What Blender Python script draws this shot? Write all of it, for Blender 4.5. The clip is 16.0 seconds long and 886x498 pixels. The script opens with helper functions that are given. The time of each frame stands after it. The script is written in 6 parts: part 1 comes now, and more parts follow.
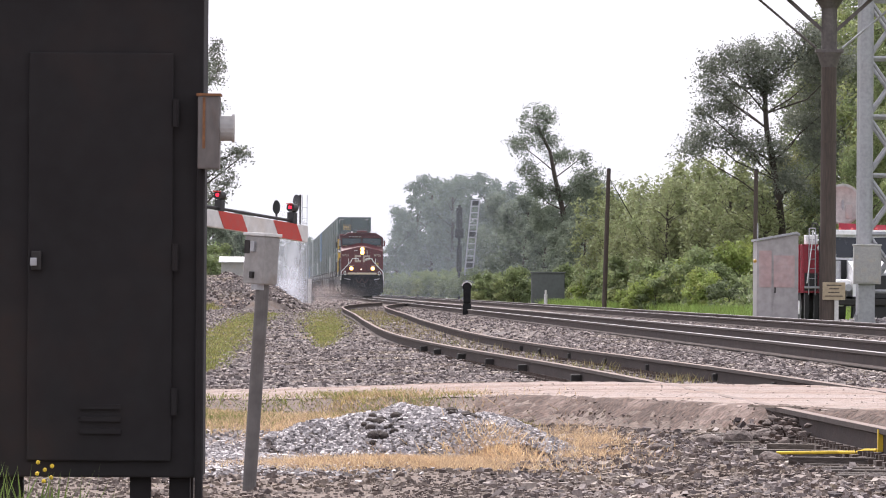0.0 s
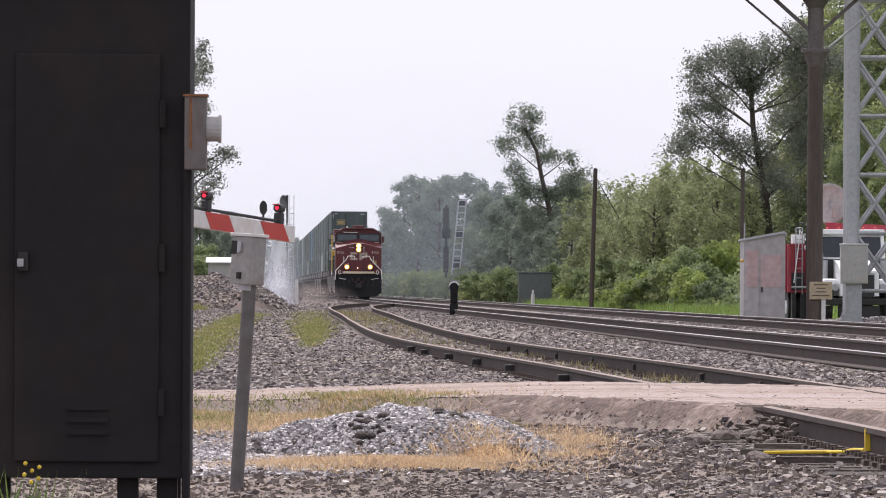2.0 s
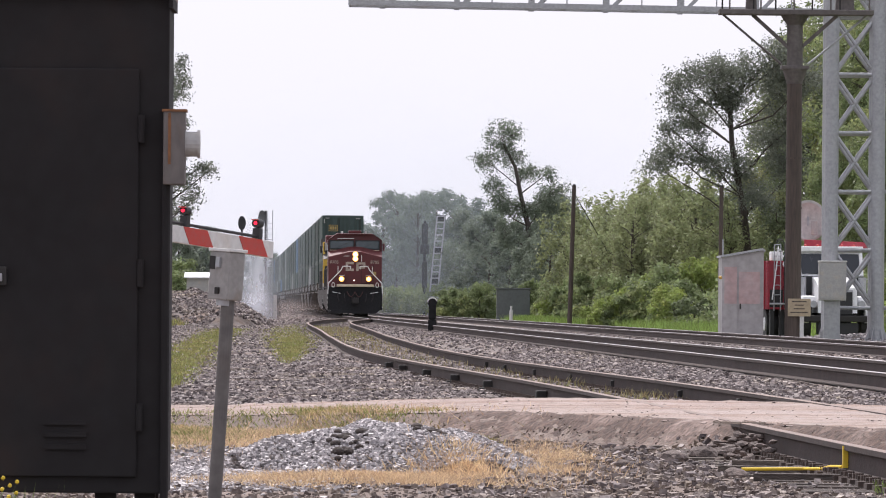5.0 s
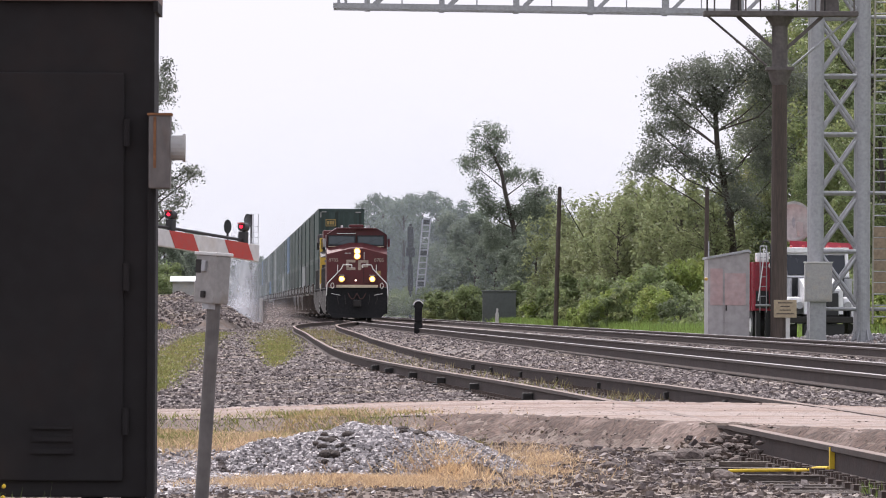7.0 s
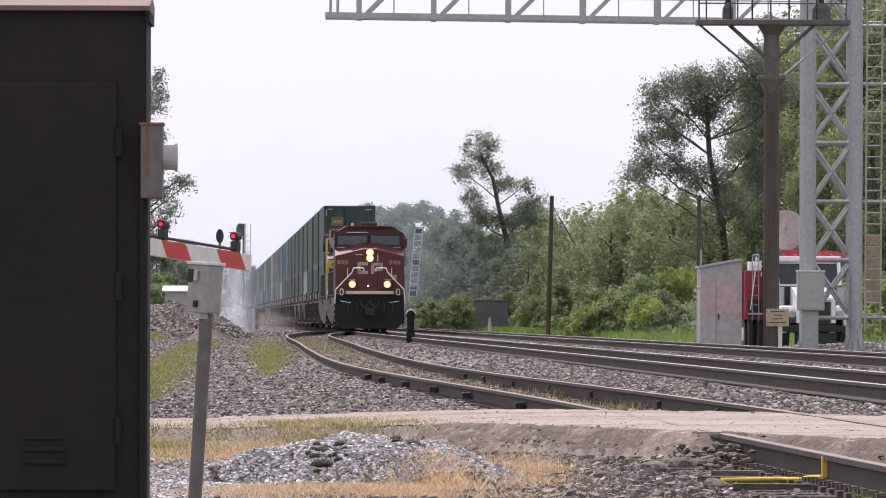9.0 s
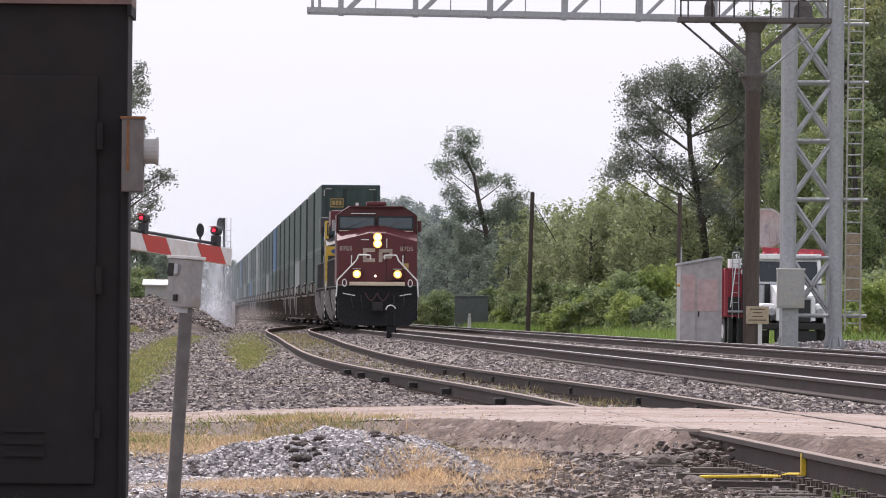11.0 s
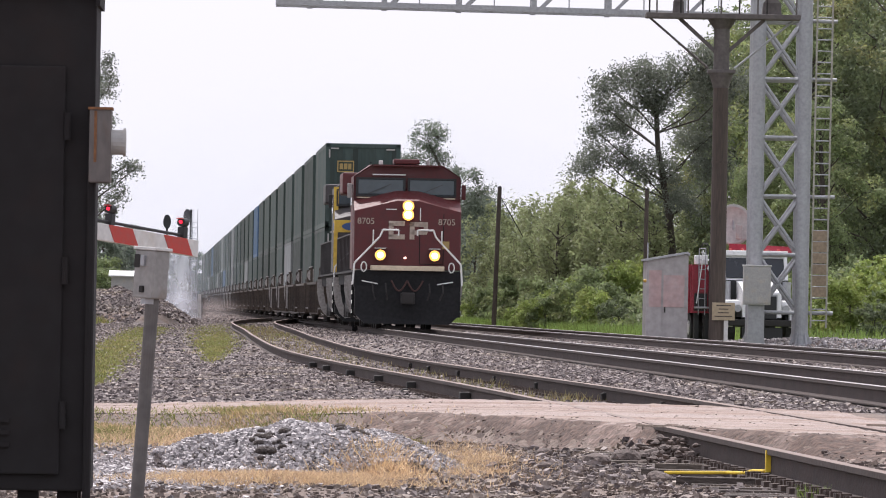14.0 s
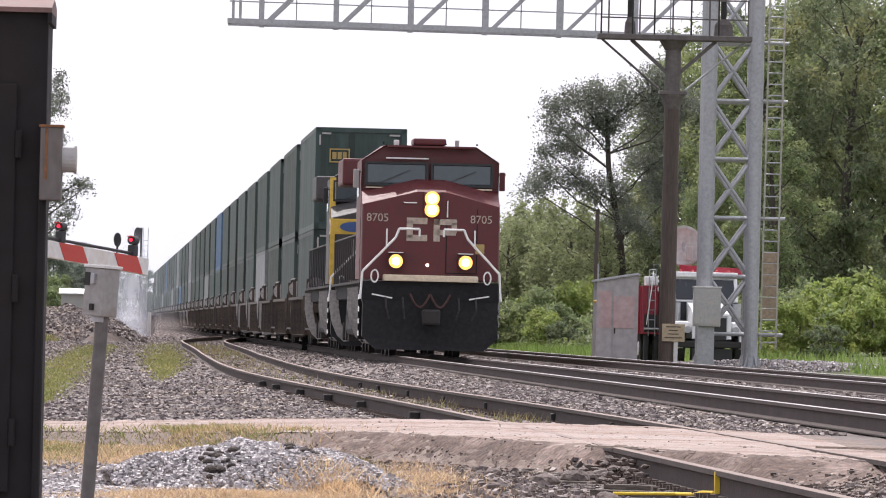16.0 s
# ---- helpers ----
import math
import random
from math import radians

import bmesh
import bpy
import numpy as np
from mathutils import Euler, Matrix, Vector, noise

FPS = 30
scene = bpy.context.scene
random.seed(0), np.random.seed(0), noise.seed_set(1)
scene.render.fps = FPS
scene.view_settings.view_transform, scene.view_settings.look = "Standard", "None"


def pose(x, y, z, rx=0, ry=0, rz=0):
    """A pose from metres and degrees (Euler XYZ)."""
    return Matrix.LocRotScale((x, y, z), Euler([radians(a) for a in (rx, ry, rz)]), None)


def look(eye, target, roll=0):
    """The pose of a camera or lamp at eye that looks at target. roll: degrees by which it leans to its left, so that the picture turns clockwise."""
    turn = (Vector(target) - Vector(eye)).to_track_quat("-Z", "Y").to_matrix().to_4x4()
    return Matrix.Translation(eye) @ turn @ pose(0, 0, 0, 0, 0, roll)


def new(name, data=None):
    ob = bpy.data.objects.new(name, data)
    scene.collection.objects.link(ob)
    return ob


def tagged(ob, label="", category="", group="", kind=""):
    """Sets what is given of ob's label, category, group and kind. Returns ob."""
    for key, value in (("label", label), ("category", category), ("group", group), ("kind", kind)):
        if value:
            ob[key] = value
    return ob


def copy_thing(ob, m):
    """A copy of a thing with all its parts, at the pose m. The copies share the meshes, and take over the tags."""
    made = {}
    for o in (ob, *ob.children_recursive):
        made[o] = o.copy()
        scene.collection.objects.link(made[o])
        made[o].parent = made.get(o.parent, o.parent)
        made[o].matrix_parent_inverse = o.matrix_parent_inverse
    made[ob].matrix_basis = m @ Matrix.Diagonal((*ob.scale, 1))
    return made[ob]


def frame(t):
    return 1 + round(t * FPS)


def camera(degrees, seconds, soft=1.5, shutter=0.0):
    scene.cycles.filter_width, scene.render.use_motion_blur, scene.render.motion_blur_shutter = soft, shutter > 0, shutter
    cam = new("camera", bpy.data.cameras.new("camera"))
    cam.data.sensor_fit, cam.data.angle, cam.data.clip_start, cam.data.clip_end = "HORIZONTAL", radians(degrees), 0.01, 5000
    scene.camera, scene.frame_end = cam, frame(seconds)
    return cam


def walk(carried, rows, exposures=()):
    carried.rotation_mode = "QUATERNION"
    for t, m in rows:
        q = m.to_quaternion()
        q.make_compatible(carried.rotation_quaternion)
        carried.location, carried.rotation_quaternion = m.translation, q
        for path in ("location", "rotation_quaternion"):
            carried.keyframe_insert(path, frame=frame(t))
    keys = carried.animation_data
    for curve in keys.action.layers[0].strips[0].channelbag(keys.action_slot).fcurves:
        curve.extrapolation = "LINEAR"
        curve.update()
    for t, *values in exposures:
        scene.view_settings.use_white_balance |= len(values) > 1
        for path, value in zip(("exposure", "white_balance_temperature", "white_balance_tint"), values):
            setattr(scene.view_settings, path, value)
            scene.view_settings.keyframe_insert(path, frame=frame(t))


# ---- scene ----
# The camera stands still on a low stand beside the crossing and pans slowly.
EYE = 0.64            # above the main line's rail heads, which are z = 0
cam = camera(6.9024, 16.0, soft=1.05)
PAN = [               # seconds, yaw, pitch, roll
    (0.0, -0.0, 0.3129, -0.4),
    (0.5, 0.0161, 0.2779, -0.527),
    (1.0, -0.0434, 0.2005, -0.832),
    (1.5, -0.0541, 0.3056, -0.518),
    (2.0, -0.1016, 0.3151, -0.291),
    (2.5, -0.1683, 0.2707, -0.346),
    (3.0, -0.2683, 0.2655, -0.437),
    (3.5, -0.3133, 0.2626, -0.292),
    (4.0, -0.2654, 0.3411, -0.467),
    (6.5, -0.3367, 0.4669, -0.395),
    (7.0, -0.3794, 0.4615, -0.226),
    (7.5, -0.4219, 0.3783, -0.183),
    (8.0, -0.4893, 0.4018, -0.082),
    (8.5, -0.422, 0.4949, -0.113),
    (9.0, -0.4392, 0.5335, -0.149),
    (9.5, -0.5445, 0.4757, -0.458),
    (12.0, -0.6443, 0.5485, -0.544),
    (12.5, -0.7109, 0.5726, -0.772),
    (13.0, -0.7808, 0.4873, -0.706),
    (13.5, -0.8388, 0.4365, -0.798),
    (14.0, -0.8599, 0.4545, -1.009),
    (14.5, -0.9696, 0.4954, -1.226),
    (15.0, -1.117, 0.532, -1.185),
    (15.5, -1.2024, 0.5455, -1.323),
    (16.0, -1.2504, 0.6168, -1.345),]
walk(cam, [(t, pose(0, 0, EYE, 90 + pitch, roll, yaw)) for t, yaw, pitch, roll in PAN],
     [(0.0, 0.74, 6300, 16), (0.5, 0.68, 6300, 16), (1.0, 0.45, 6250, 16), (1.5, 0.49, 6250, 16), (2.0, 0.46, 6250, 16), (3.5, 0.48, 6250, 16), (12.5, 0.50, 6250, 16), (15.5, 0.53, 6250, 16), (16.0, 0.68, 6300, 16)])

# ---- light ----
SUN_ELEV, SUN_AZ = 60.0, -20.0      # degrees; azimuth clockwise from the view's direction
world = bpy.data.worlds.new("sky")
scene.world = world
world.use_nodes = True
wn = world.node_tree.nodes
wl = world.node_tree.links
sky = wn.new("ShaderNodeTexSky")
sky.sky_type = "NISHITA"
sky.sun_disc = False
sky.sun_elevation = radians(SUN_ELEV)
sky.sun_rotation = radians(SUN_AZ)
sky.air_density, sky.dust_density, sky.ozone_density = 1.0, 6.0, 1.0
haze = wn.new("ShaderNodeMix")
haze.data_type = "RGBA"
haze.inputs["Factor"].default_value = 0.75
haze.inputs["B"].default_value = (8.6, 8.6, 9.0, 1)
wl.new(sky.outputs[0], haze.inputs["A"])
bg = wn["Background"]
bg.inputs["Strength"].default_value = 0.10
wl.new(haze.outputs["Result"], bg.inputs["Color"])
sun = new("sun", bpy.data.lights.new("sun", "SUN"))
sun.data.energy, sun.data.angle, sun.data.color = 3.0, radians(2.0), (1, 0.95, 0.88)
_e, _a = radians(SUN_ELEV), radians(SUN_AZ)
sun.matrix_basis = look((40 * math.sin(_a) * math.cos(_e), 40 * math.cos(_a) * math.cos(_e), 40 * math.sin(_e)), (0, 0, 0))


# ---- materials ----
def mat(name, colour, rough=0.7, metal=0.0, vary=0.25, fine=40.0, coarse=2.0, bump=0.0, second=None, amount=0.5,
        per=None, spread=0.3, thin=0.0, stretch=(1, 1, 1)):
    """A surface with grain and stains: two noises vary the colour, second mixes in where the coarse one is high,
    per ('object' or 'island') varies it piece by piece, thin lets light through leaves."""
    m = bpy.data.materials.new(name)
    m.use_nodes = True
    n, l = m.node_tree.nodes, m.node_tree.links
    b = n["Principled BSDF"]
    b.inputs["Roughness"].default_value, b.inputs["Metallic"].default_value = rough, metal
    co = n.new("ShaderNodeTexCoord")
    mp = n.new("ShaderNodeMapping")
    mp.inputs["Scale"].default_value = stretch
    l.new(co.outputs["Object"], mp.inputs["Vector"])

    def noise_at(scale, detail):
        t = n.new("ShaderNodeTexNoise")
        t.inputs["Scale"].default_value, t.inputs["Detail"].default_value = scale, detail
        l.new(mp.outputs[0], t.inputs["Vector"])
        return t.outputs["Fac"]

    def mix(kind, fac, a, b_):
        x = n.new("ShaderNodeMix")
        x.data_type, x.blend_type = "RGBA", kind
        for slot, value in (("Factor", fac), ("A", a), ("B", b_)):
            if hasattr(value, "links"):
                l.new(value, x.inputs[slot])
            else:
                x.inputs[slot].default_value = value
        return x.outputs["Result"]

    def ramp(value, lo, hi, a, b_):
        r = n.new("ShaderNodeMapRange")
        for slot, v in (("From Min", lo), ("From Max", hi), ("To Min", a), ("To Max", b_)):
            r.inputs[slot].default_value = v
        l.new(value, r.inputs["Value"])
        return r.outputs[0]

    f, c = noise_at(fine, 3), noise_at(coarse, 4)
    col = (*colour, 1)
    if second:
        col = mix("MIX", ramp(c, 0.62 - 0.3 * amount, 0.75 - 0.2 * amount, 0, 1), col, (*second, 1))
    if per:
        g = n.new("ShaderNodeObjectInfo" if per == "object" else "ShaderNodeNewGeometry")
        r = g.outputs["Random"] if per == "object" else g.outputs["Random Per Island"]
        hs = n.new("ShaderNodeHueSaturation")
        l.new(ramp(r, 0, 1, 1 - spread, 1 + spread), hs.inputs["Value"])
        l.new(ramp(r, 0, 1, 0.5 - 0.02 * spread, 0.5 + 0.05 * spread), hs.inputs["Hue"])
        if hasattr(col, "links"):
            l.new(col, hs.inputs["Color"])
        else:
            hs.inputs["Color"].default_value = col
        col = hs.outputs[0]
    col = mix("MULTIPLY", 1.0, col, mix("MIX", ramp(f, 0.3, 0.7, 0, 1), (1 - vary, 1 - vary, 1 - vary, 1), (1 + vary, 1 + vary, 1 + vary, 1)))
    col = mix("MULTIPLY", 1.0, col, mix("MIX", ramp(c, 0.3, 0.7, 0, 1), (1 - vary, 1 - vary, 1 - vary, 1), (1, 1, 1, 1)))
    l.new(col, b.inputs["Base Color"])
    l.new(ramp(f, 0.3, 0.7, max(0.02, rough - 0.1), min(1, rough + 0.1)), b.inputs["Roughness"])
    if bump:
        bp = n.new("ShaderNodeBump")
        bp.inputs["Strength"].default_value, bp.inputs["Distance"].default_value = min(1, bump), 0.02
        l.new(f, bp.inputs["Height"])
        l.new(bp.outputs[0], b.inputs["Normal"])
    if thin:
        t = n.new("ShaderNodeBsdfTranslucent")
        l.new(col, t.inputs["Color"])
        s = n.new("ShaderNodeMixShader")
        s.inputs[0].default_value = thin
        l.new(b.outputs[0], s.inputs[1])
        l.new(t.outputs[0], s.inputs[2])
        l.new(s.outputs[0], n["Material Output"].inputs["Surface"])
    return m


def glow(name, colour, strength):
    m = bpy.data.materials.new(name)
    m.use_nodes = True
    b = m.node_tree.nodes["Principled BSDF"]
    b.inputs["Base Color"].default_value = (*colour, 1)
    b.inputs["Emission Color"].default_value = (*colour, 1)
    b.inputs["Emission Strength"].default_value = strength
    return m


# ---- mesh helpers ----
def box(bm, x0, x1, y0, y1, z0, z1, bevel=0.0):
    r = bmesh.ops.create_cube(bm, size=1, matrix=Matrix.Translation(((x0 + x1) / 2, (y0 + y1) / 2, (z0 + z1) / 2)) @ Matrix.Diagonal((x1 - x0, y1 - y0, z1 - z0, 1)))
    if bevel:
        edges = list({e for v in r["verts"] for e in v.link_edges})
        bmesh.ops.bevel(bm, geom=edges, offset=bevel, segments=2, affect="EDGES", profile=0.6)
    return bm


def rod(bm, a, b, r, r2=None, seg=10):
    a, b = Vector(a), Vector(b)
    d = b - a
    m = Matrix.Translation((a + b) / 2) @ d.to_track_quat("Z", "Y").to_matrix().to_4x4()
    bmesh.ops.create_cone(bm, cap_ends=True, segments=seg, radius1=r, radius2=r if r2 is None else r2, depth=d.length, matrix=m)
    return bm


def pipe(bm, points, r, seg=8):
    for a, b in zip(points, points[1:]):
        rod(bm, a, b, r, seg=seg)
    return bm


def bar(bm, a, b, w, h):
    """A square bar from a to b, w wide and h deep."""
    a, b = Vector(a), Vector(b)
    d = b - a
    m = Matrix.Translation((a + b) / 2) @ d.to_track_quat("Z", "Y").to_matrix().to_4x4() @ Matrix.Diagonal((w, h, d.length, 1))
    bmesh.ops.create_cube(bm, size=1, matrix=m)
    return bm


def prism(bm, outline, axis, lo, hi):
    """An outline in the two other axes, drawn out along axis from lo to hi."""
    i = "xyz".index(axis)

    def at(p, q):
        c = list(p)
        c.insert(i, q)
        return bm.verts.new(c)

    a, b = [at(p, lo) for p in outline], [at(p, hi) for p in outline]
    n = len(outline)
    bm.faces.new(a), bm.faces.new(b[::-1])
    for k in range(n):
        bm.faces.new((a[k], b[k], b[(k + 1) % n], a[(k + 1) % n]))
    bmesh.ops.recalc_face_normals(bm, faces=bm.faces)
    return bm


def loft(bm, rings, close=True):
    """Skin between rings of equal count, with both ends closed."""
    vs = [[bm.verts.new(p) for p in ring] for ring in rings]
    n = len(vs[0])
    for a, b in zip(vs, vs[1:]):
        for k in range(n if close else n - 1):
            bm.faces.new((a[k], a[(k + 1) % n], b[(k + 1) % n], b[k]))
    if close:
        bm.faces.new(vs[0][::-1]), bm.faces.new(vs[-1])
    bmesh.ops.recalc_face_normals(bm, faces=bm.faces)
    return bm


def finish(bm, name, material, smooth=False):
    me = bpy.data.meshes.new(name)
    bm.to_mesh(me)
    bm.free()
    me.materials.append(material)
    if smooth:
        me.polygons.foreach_set("use_smooth", [True] * len(me.polygons))
    return me


def part(name, bm, material, parent, label="", smooth=False, m=None):
    ob = new(name, finish(bm, name, material, smooth))
    ob.parent = parent
    if m is not None:
        ob.matrix_basis = m
    if label:
        tagged(ob, label=label)
    return ob


def share(name, me, parent, m, label=""):
    ob = new(name, me)
    ob.parent = parent
    ob.matrix_basis = m
    if label:
        tagged(ob, label=label)
    return ob


def thing(name, m, label, category, group="", kind=""):
    e = new(name)
    e.empty_display_size = 0.2
    e.matrix_basis = m
    return tagged(e, label, category, group, kind)


def single(name, bm, material, m, label, category, group="", kind="", smooth=False):
    ob = new(name, finish(bm, name, material, smooth))
    ob.matrix_basis = m
    return tagged(ob, label, category, group, kind)


def raw_mesh(name, verts, faces, material, smooth=False):
    """A big mesh from arrays: faces all have the same count of corners."""
    me = bpy.data.meshes.new(name)
    verts, faces = np.asarray(verts, np.float32), np.asarray(faces, np.int32)
    k = faces.shape[1]
    me.vertices.add(len(verts)), me.loops.add(faces.size), me.polygons.add(len(faces))
    me.vertices.foreach_set("co", verts.ravel())
    me.loops.foreach_set("vertex_index", faces.ravel())
    me.polygons.foreach_set("loop_start", np.arange(0, faces.size, k, dtype=np.int32))
    me.polygons.foreach_set("use_smooth", np.full(len(faces), smooth))
    me.update(calc_edges=True)
    me.materials.append(material)
    return me


B = bmesh.new

# ---- the plan ----
def main_x(y):
    """The straight centre line of the near main track; the second main lies 4.6 m beyond it."""
    return 7.35 - 0.0246 * np.asarray(y, float)


_sy = np.array([-40, 20, 45, 62, 70, 79, 88, 102, 111, 127, 147, 184, 210, 226, 240, 260, 285, 320, 361, 400, 500, 1500.0])
_sx = np.array([6.0, 4.2, 3.25, 2.70, 2.40, 2.02, 1.56, 0.88, 0.5, -0.05, -0.52, -1.2, -1.72, -2.1, -2.5, -2.82, -2.97, -2.75, -1.9, -2.49, -4.95, -29.55])
_yy = np.arange(-60, 1500, 1.0)
_raw = np.interp(_yy, _sy, _sx)
_k = np.exp(-0.5 * (np.arange(-18, 19) / 7.0) ** 2)
_smooth = np.convolve(np.pad(_raw, 18, mode="edge"), _k / _k.sum(), mode="valid")


def siding_x(y):
    return np.interp(y, _yy, _smooth)


def siding_z(y):
    return np.interp(y, [0, 190, 226, 245, 2000], [-0.15, -0.15, -0.06, -0.006, -0.006])


def step(v, a, b):
    t = np.clip((v - a) / (b - a), 0, 1)
    return t * t * (3 - 2 * t)


def lumps(x, y):
    return 0.5 * np.sin(x * 1.7 + 0.6 * np.sin(y * 0.41)) * np.sin(y * 0.53 + 1.3) + 0.3 * np.sin(x * 4.1 + y * 1.37) + 0.2 * np.sin(y * 2.3 - x * 2.9)


ROAD_FAR = ([-60, -3.0, 4.0, 60], [84, 66.8, 61.8, 56])
ROAD_NEAR = ([-60, -3.0, 0.8, 3.2, 60], [80, 62.5, 56.0, 48.6, 30])


def ground_z(x, y):
    x, y = np.asarray(x, float), np.asarray(y, float)
    off, so = x - main_x(y), x - siding_x(y)
    z = np.full(np.broadcast(x, y).shape, -0.42) + 0.03 * lumps(x, y)
    z = z + 0.05 * step(y, 46, 54) + 0.05 * step(y, 66, 110)
    # siding bed, then the higher bed of the two main tracks
    bed = siding_z(y) - 0.212
    z = np.maximum(z, z + (bed - z) * step(so, -2.9, -1.5) * (1 - step(so, 1.5, 2.6)))
    mb = -0.195 + 0.008 * lumps(x, y)
    z = z + (mb - z) * step(off, -3.0, -1.9) * (1 - step(off, 6.6, 8.2))
    # verge on the far side, rising to the trees
    z = z - 0.05 * step(off, 7.5, 9) + 0.05 * np.clip(off - 12, 0, 14) * step(y, 150, 260)
    # bank on the near side, beyond the lane
    z = z + 0.75 * step(-so, 6.0, 11.0) * step(y, 130, 260)
    # filled-up road over the tracks
    rf, rn = np.interp(x, *ROAD_FAR), np.interp(x, *ROAD_NEAR)
    top = -0.163 - 0.14 * step(-x, -1.5, 3.0)
    fill = step(y, rn - 1.0, rn) * (1 - step(y, rf, rf + 1.3)) * (1 - step(off, -2.6, -1.4))
    z = z + (top - z) * fill
    return z


# ---- surface materials ----
M_BALLAST = mat("ballast_bed", (0.19, 0.162, 0.15), 0.95, vary=0.45, fine=14, coarse=0.6, bump=1.0, second=(0.15, 0.108, 0.085), amount=0.65)
M_EARTH = mat("trodden_earth", (0.185, 0.14, 0.115), 0.97, vary=0.4, fine=26, coarse=1.4, bump=1.0, second=(0.21, 0.165, 0.14), amount=0.4)
M_SOIL = mat("grassy_soil", (0.075, 0.10, 0.03), 0.95, vary=0.4, fine=9, coarse=0.25, bump=1.0, second=(0.14, 0.13, 0.05), amount=0.4)
M_STONE = mat("crushed_stone", (0.245, 0.204, 0.198), 0.9, vary=0.25, fine=60, coarse=0.5, per="island", spread=0.75, second=(0.24, 0.19, 0.16), amount=0.35)
M_ROAD = mat("dusty_road", (0.44, 0.36, 0.322), 0.95, vary=0.38, fine=34, coarse=1.1, bump=1.0, second=(0.255, 0.182, 0.147), amount=0.75, stretch=(0.14, 1.3, 1))
M_SHOULDER = mat("earth_shoulder", (0.145, 0.098, 0.079), 0.97, vary=0.5, fine=22, coarse=2.0, bump=1.0, second=(0.22, 0.165, 0.142), amount=0.4)
M_RAIL = mat("rusty_rail_side", (0.052, 0.034, 0.029), 0.88, 0.0, vary=0.35, fine=25, coarse=2, bump=0.4)
M_HEAD = mat("worn_rail_head", (0.42, 0.38, 0.36), 0.32, 0.9, vary=0.15, fine=20, coarse=1)
M_HEAD_DULL = mat("dull_rail_head", (0.20, 0.145, 0.12), 0.65, 0.3, vary=0.25, fine=20, coarse=1)
M_TIE = mat("old_tie_wood", (0.10, 0.08, 0.068), 0.95, vary=0.35, fine=18, coarse=1.5, bump=0.8, per="object", spread=0.35, stretch=(0.3, 3, 3))
M_PLATE = mat("rusty_plate", (0.085, 0.06, 0.05), 0.9, vary=0.35, fine=30, coarse=3)
M_IRON = mat("black_iron", (0.035, 0.032, 0.03), 0.7, 0.3, vary=0.3, fine=30, coarse=3)
M_GALV = mat("galvanised_steel", (0.40, 0.405, 0.42), 0.5, 0.45, vary=0.14, fine=12, coarse=0.8, second=(0.36, 0.36, 0.37), amount=0.4)
M_CASE = mat("weathered_case_paint", (0.0145, 0.0122, 0.0128), 0.9, 0.1, vary=0.3, fine=14, coarse=1.6, second=(0.024, 0.017, 0.015), amount=0.35)
M_WHITE = mat("white_paint", (0.62, 0.61, 0.59), 0.6, vary=0.1, fine=20, coarse=2, second=(0.55, 0.5, 0.44), amount=0.25)
M_GREYBOX = mat("grey_box_paint", (0.40, 0.39, 0.375), 0.6, vary=0.12, fine=30, coarse=5, second=(0.42, 0.38, 0.33), amount=0.3)
M_RUST = mat("rust", (0.24, 0.11, 0.05), 0.9, vary=0.35, fine=30, coarse=4)
M_RED = mat("red_reflective_paint", (0.45, 0.035, 0.022), 0.5, vary=0.1, fine=20, coarse=2)
M_YELLOW = mat("yellow_paint", (0.75, 0.52, 0.03), 0.6, vary=0.15, fine=20, coarse=2)
M_BROWN = mat("brown_pole", (0.092, 0.070, 0.058), 0.85, vary=0.3, fine=6, coarse=0.6, stretch=(4, 4, 0.4), bump=0.4)
M_BLACK = mat("black_paint", (0.022, 0.022, 0.023), 0.6, vary=0.2, fine=20, coarse=2)
M_GLASS = mat("dark_window_glass", (0.07, 0.09, 0.10), 0.08, vary=0.1, fine=3, coarse=1)
G_HEAD = glow("headlight_glow", (1.0, 0.80, 0.38), 4)
# Orange emission that imitates the halo around the lit lamps.
G_HALO = glow("headlight_halo_glow", (1.0, 0.48, 0.10), 1.0)
G_RED = glow("red_lamp_glow", (1.0, 0.015, 0.04), 1.6)

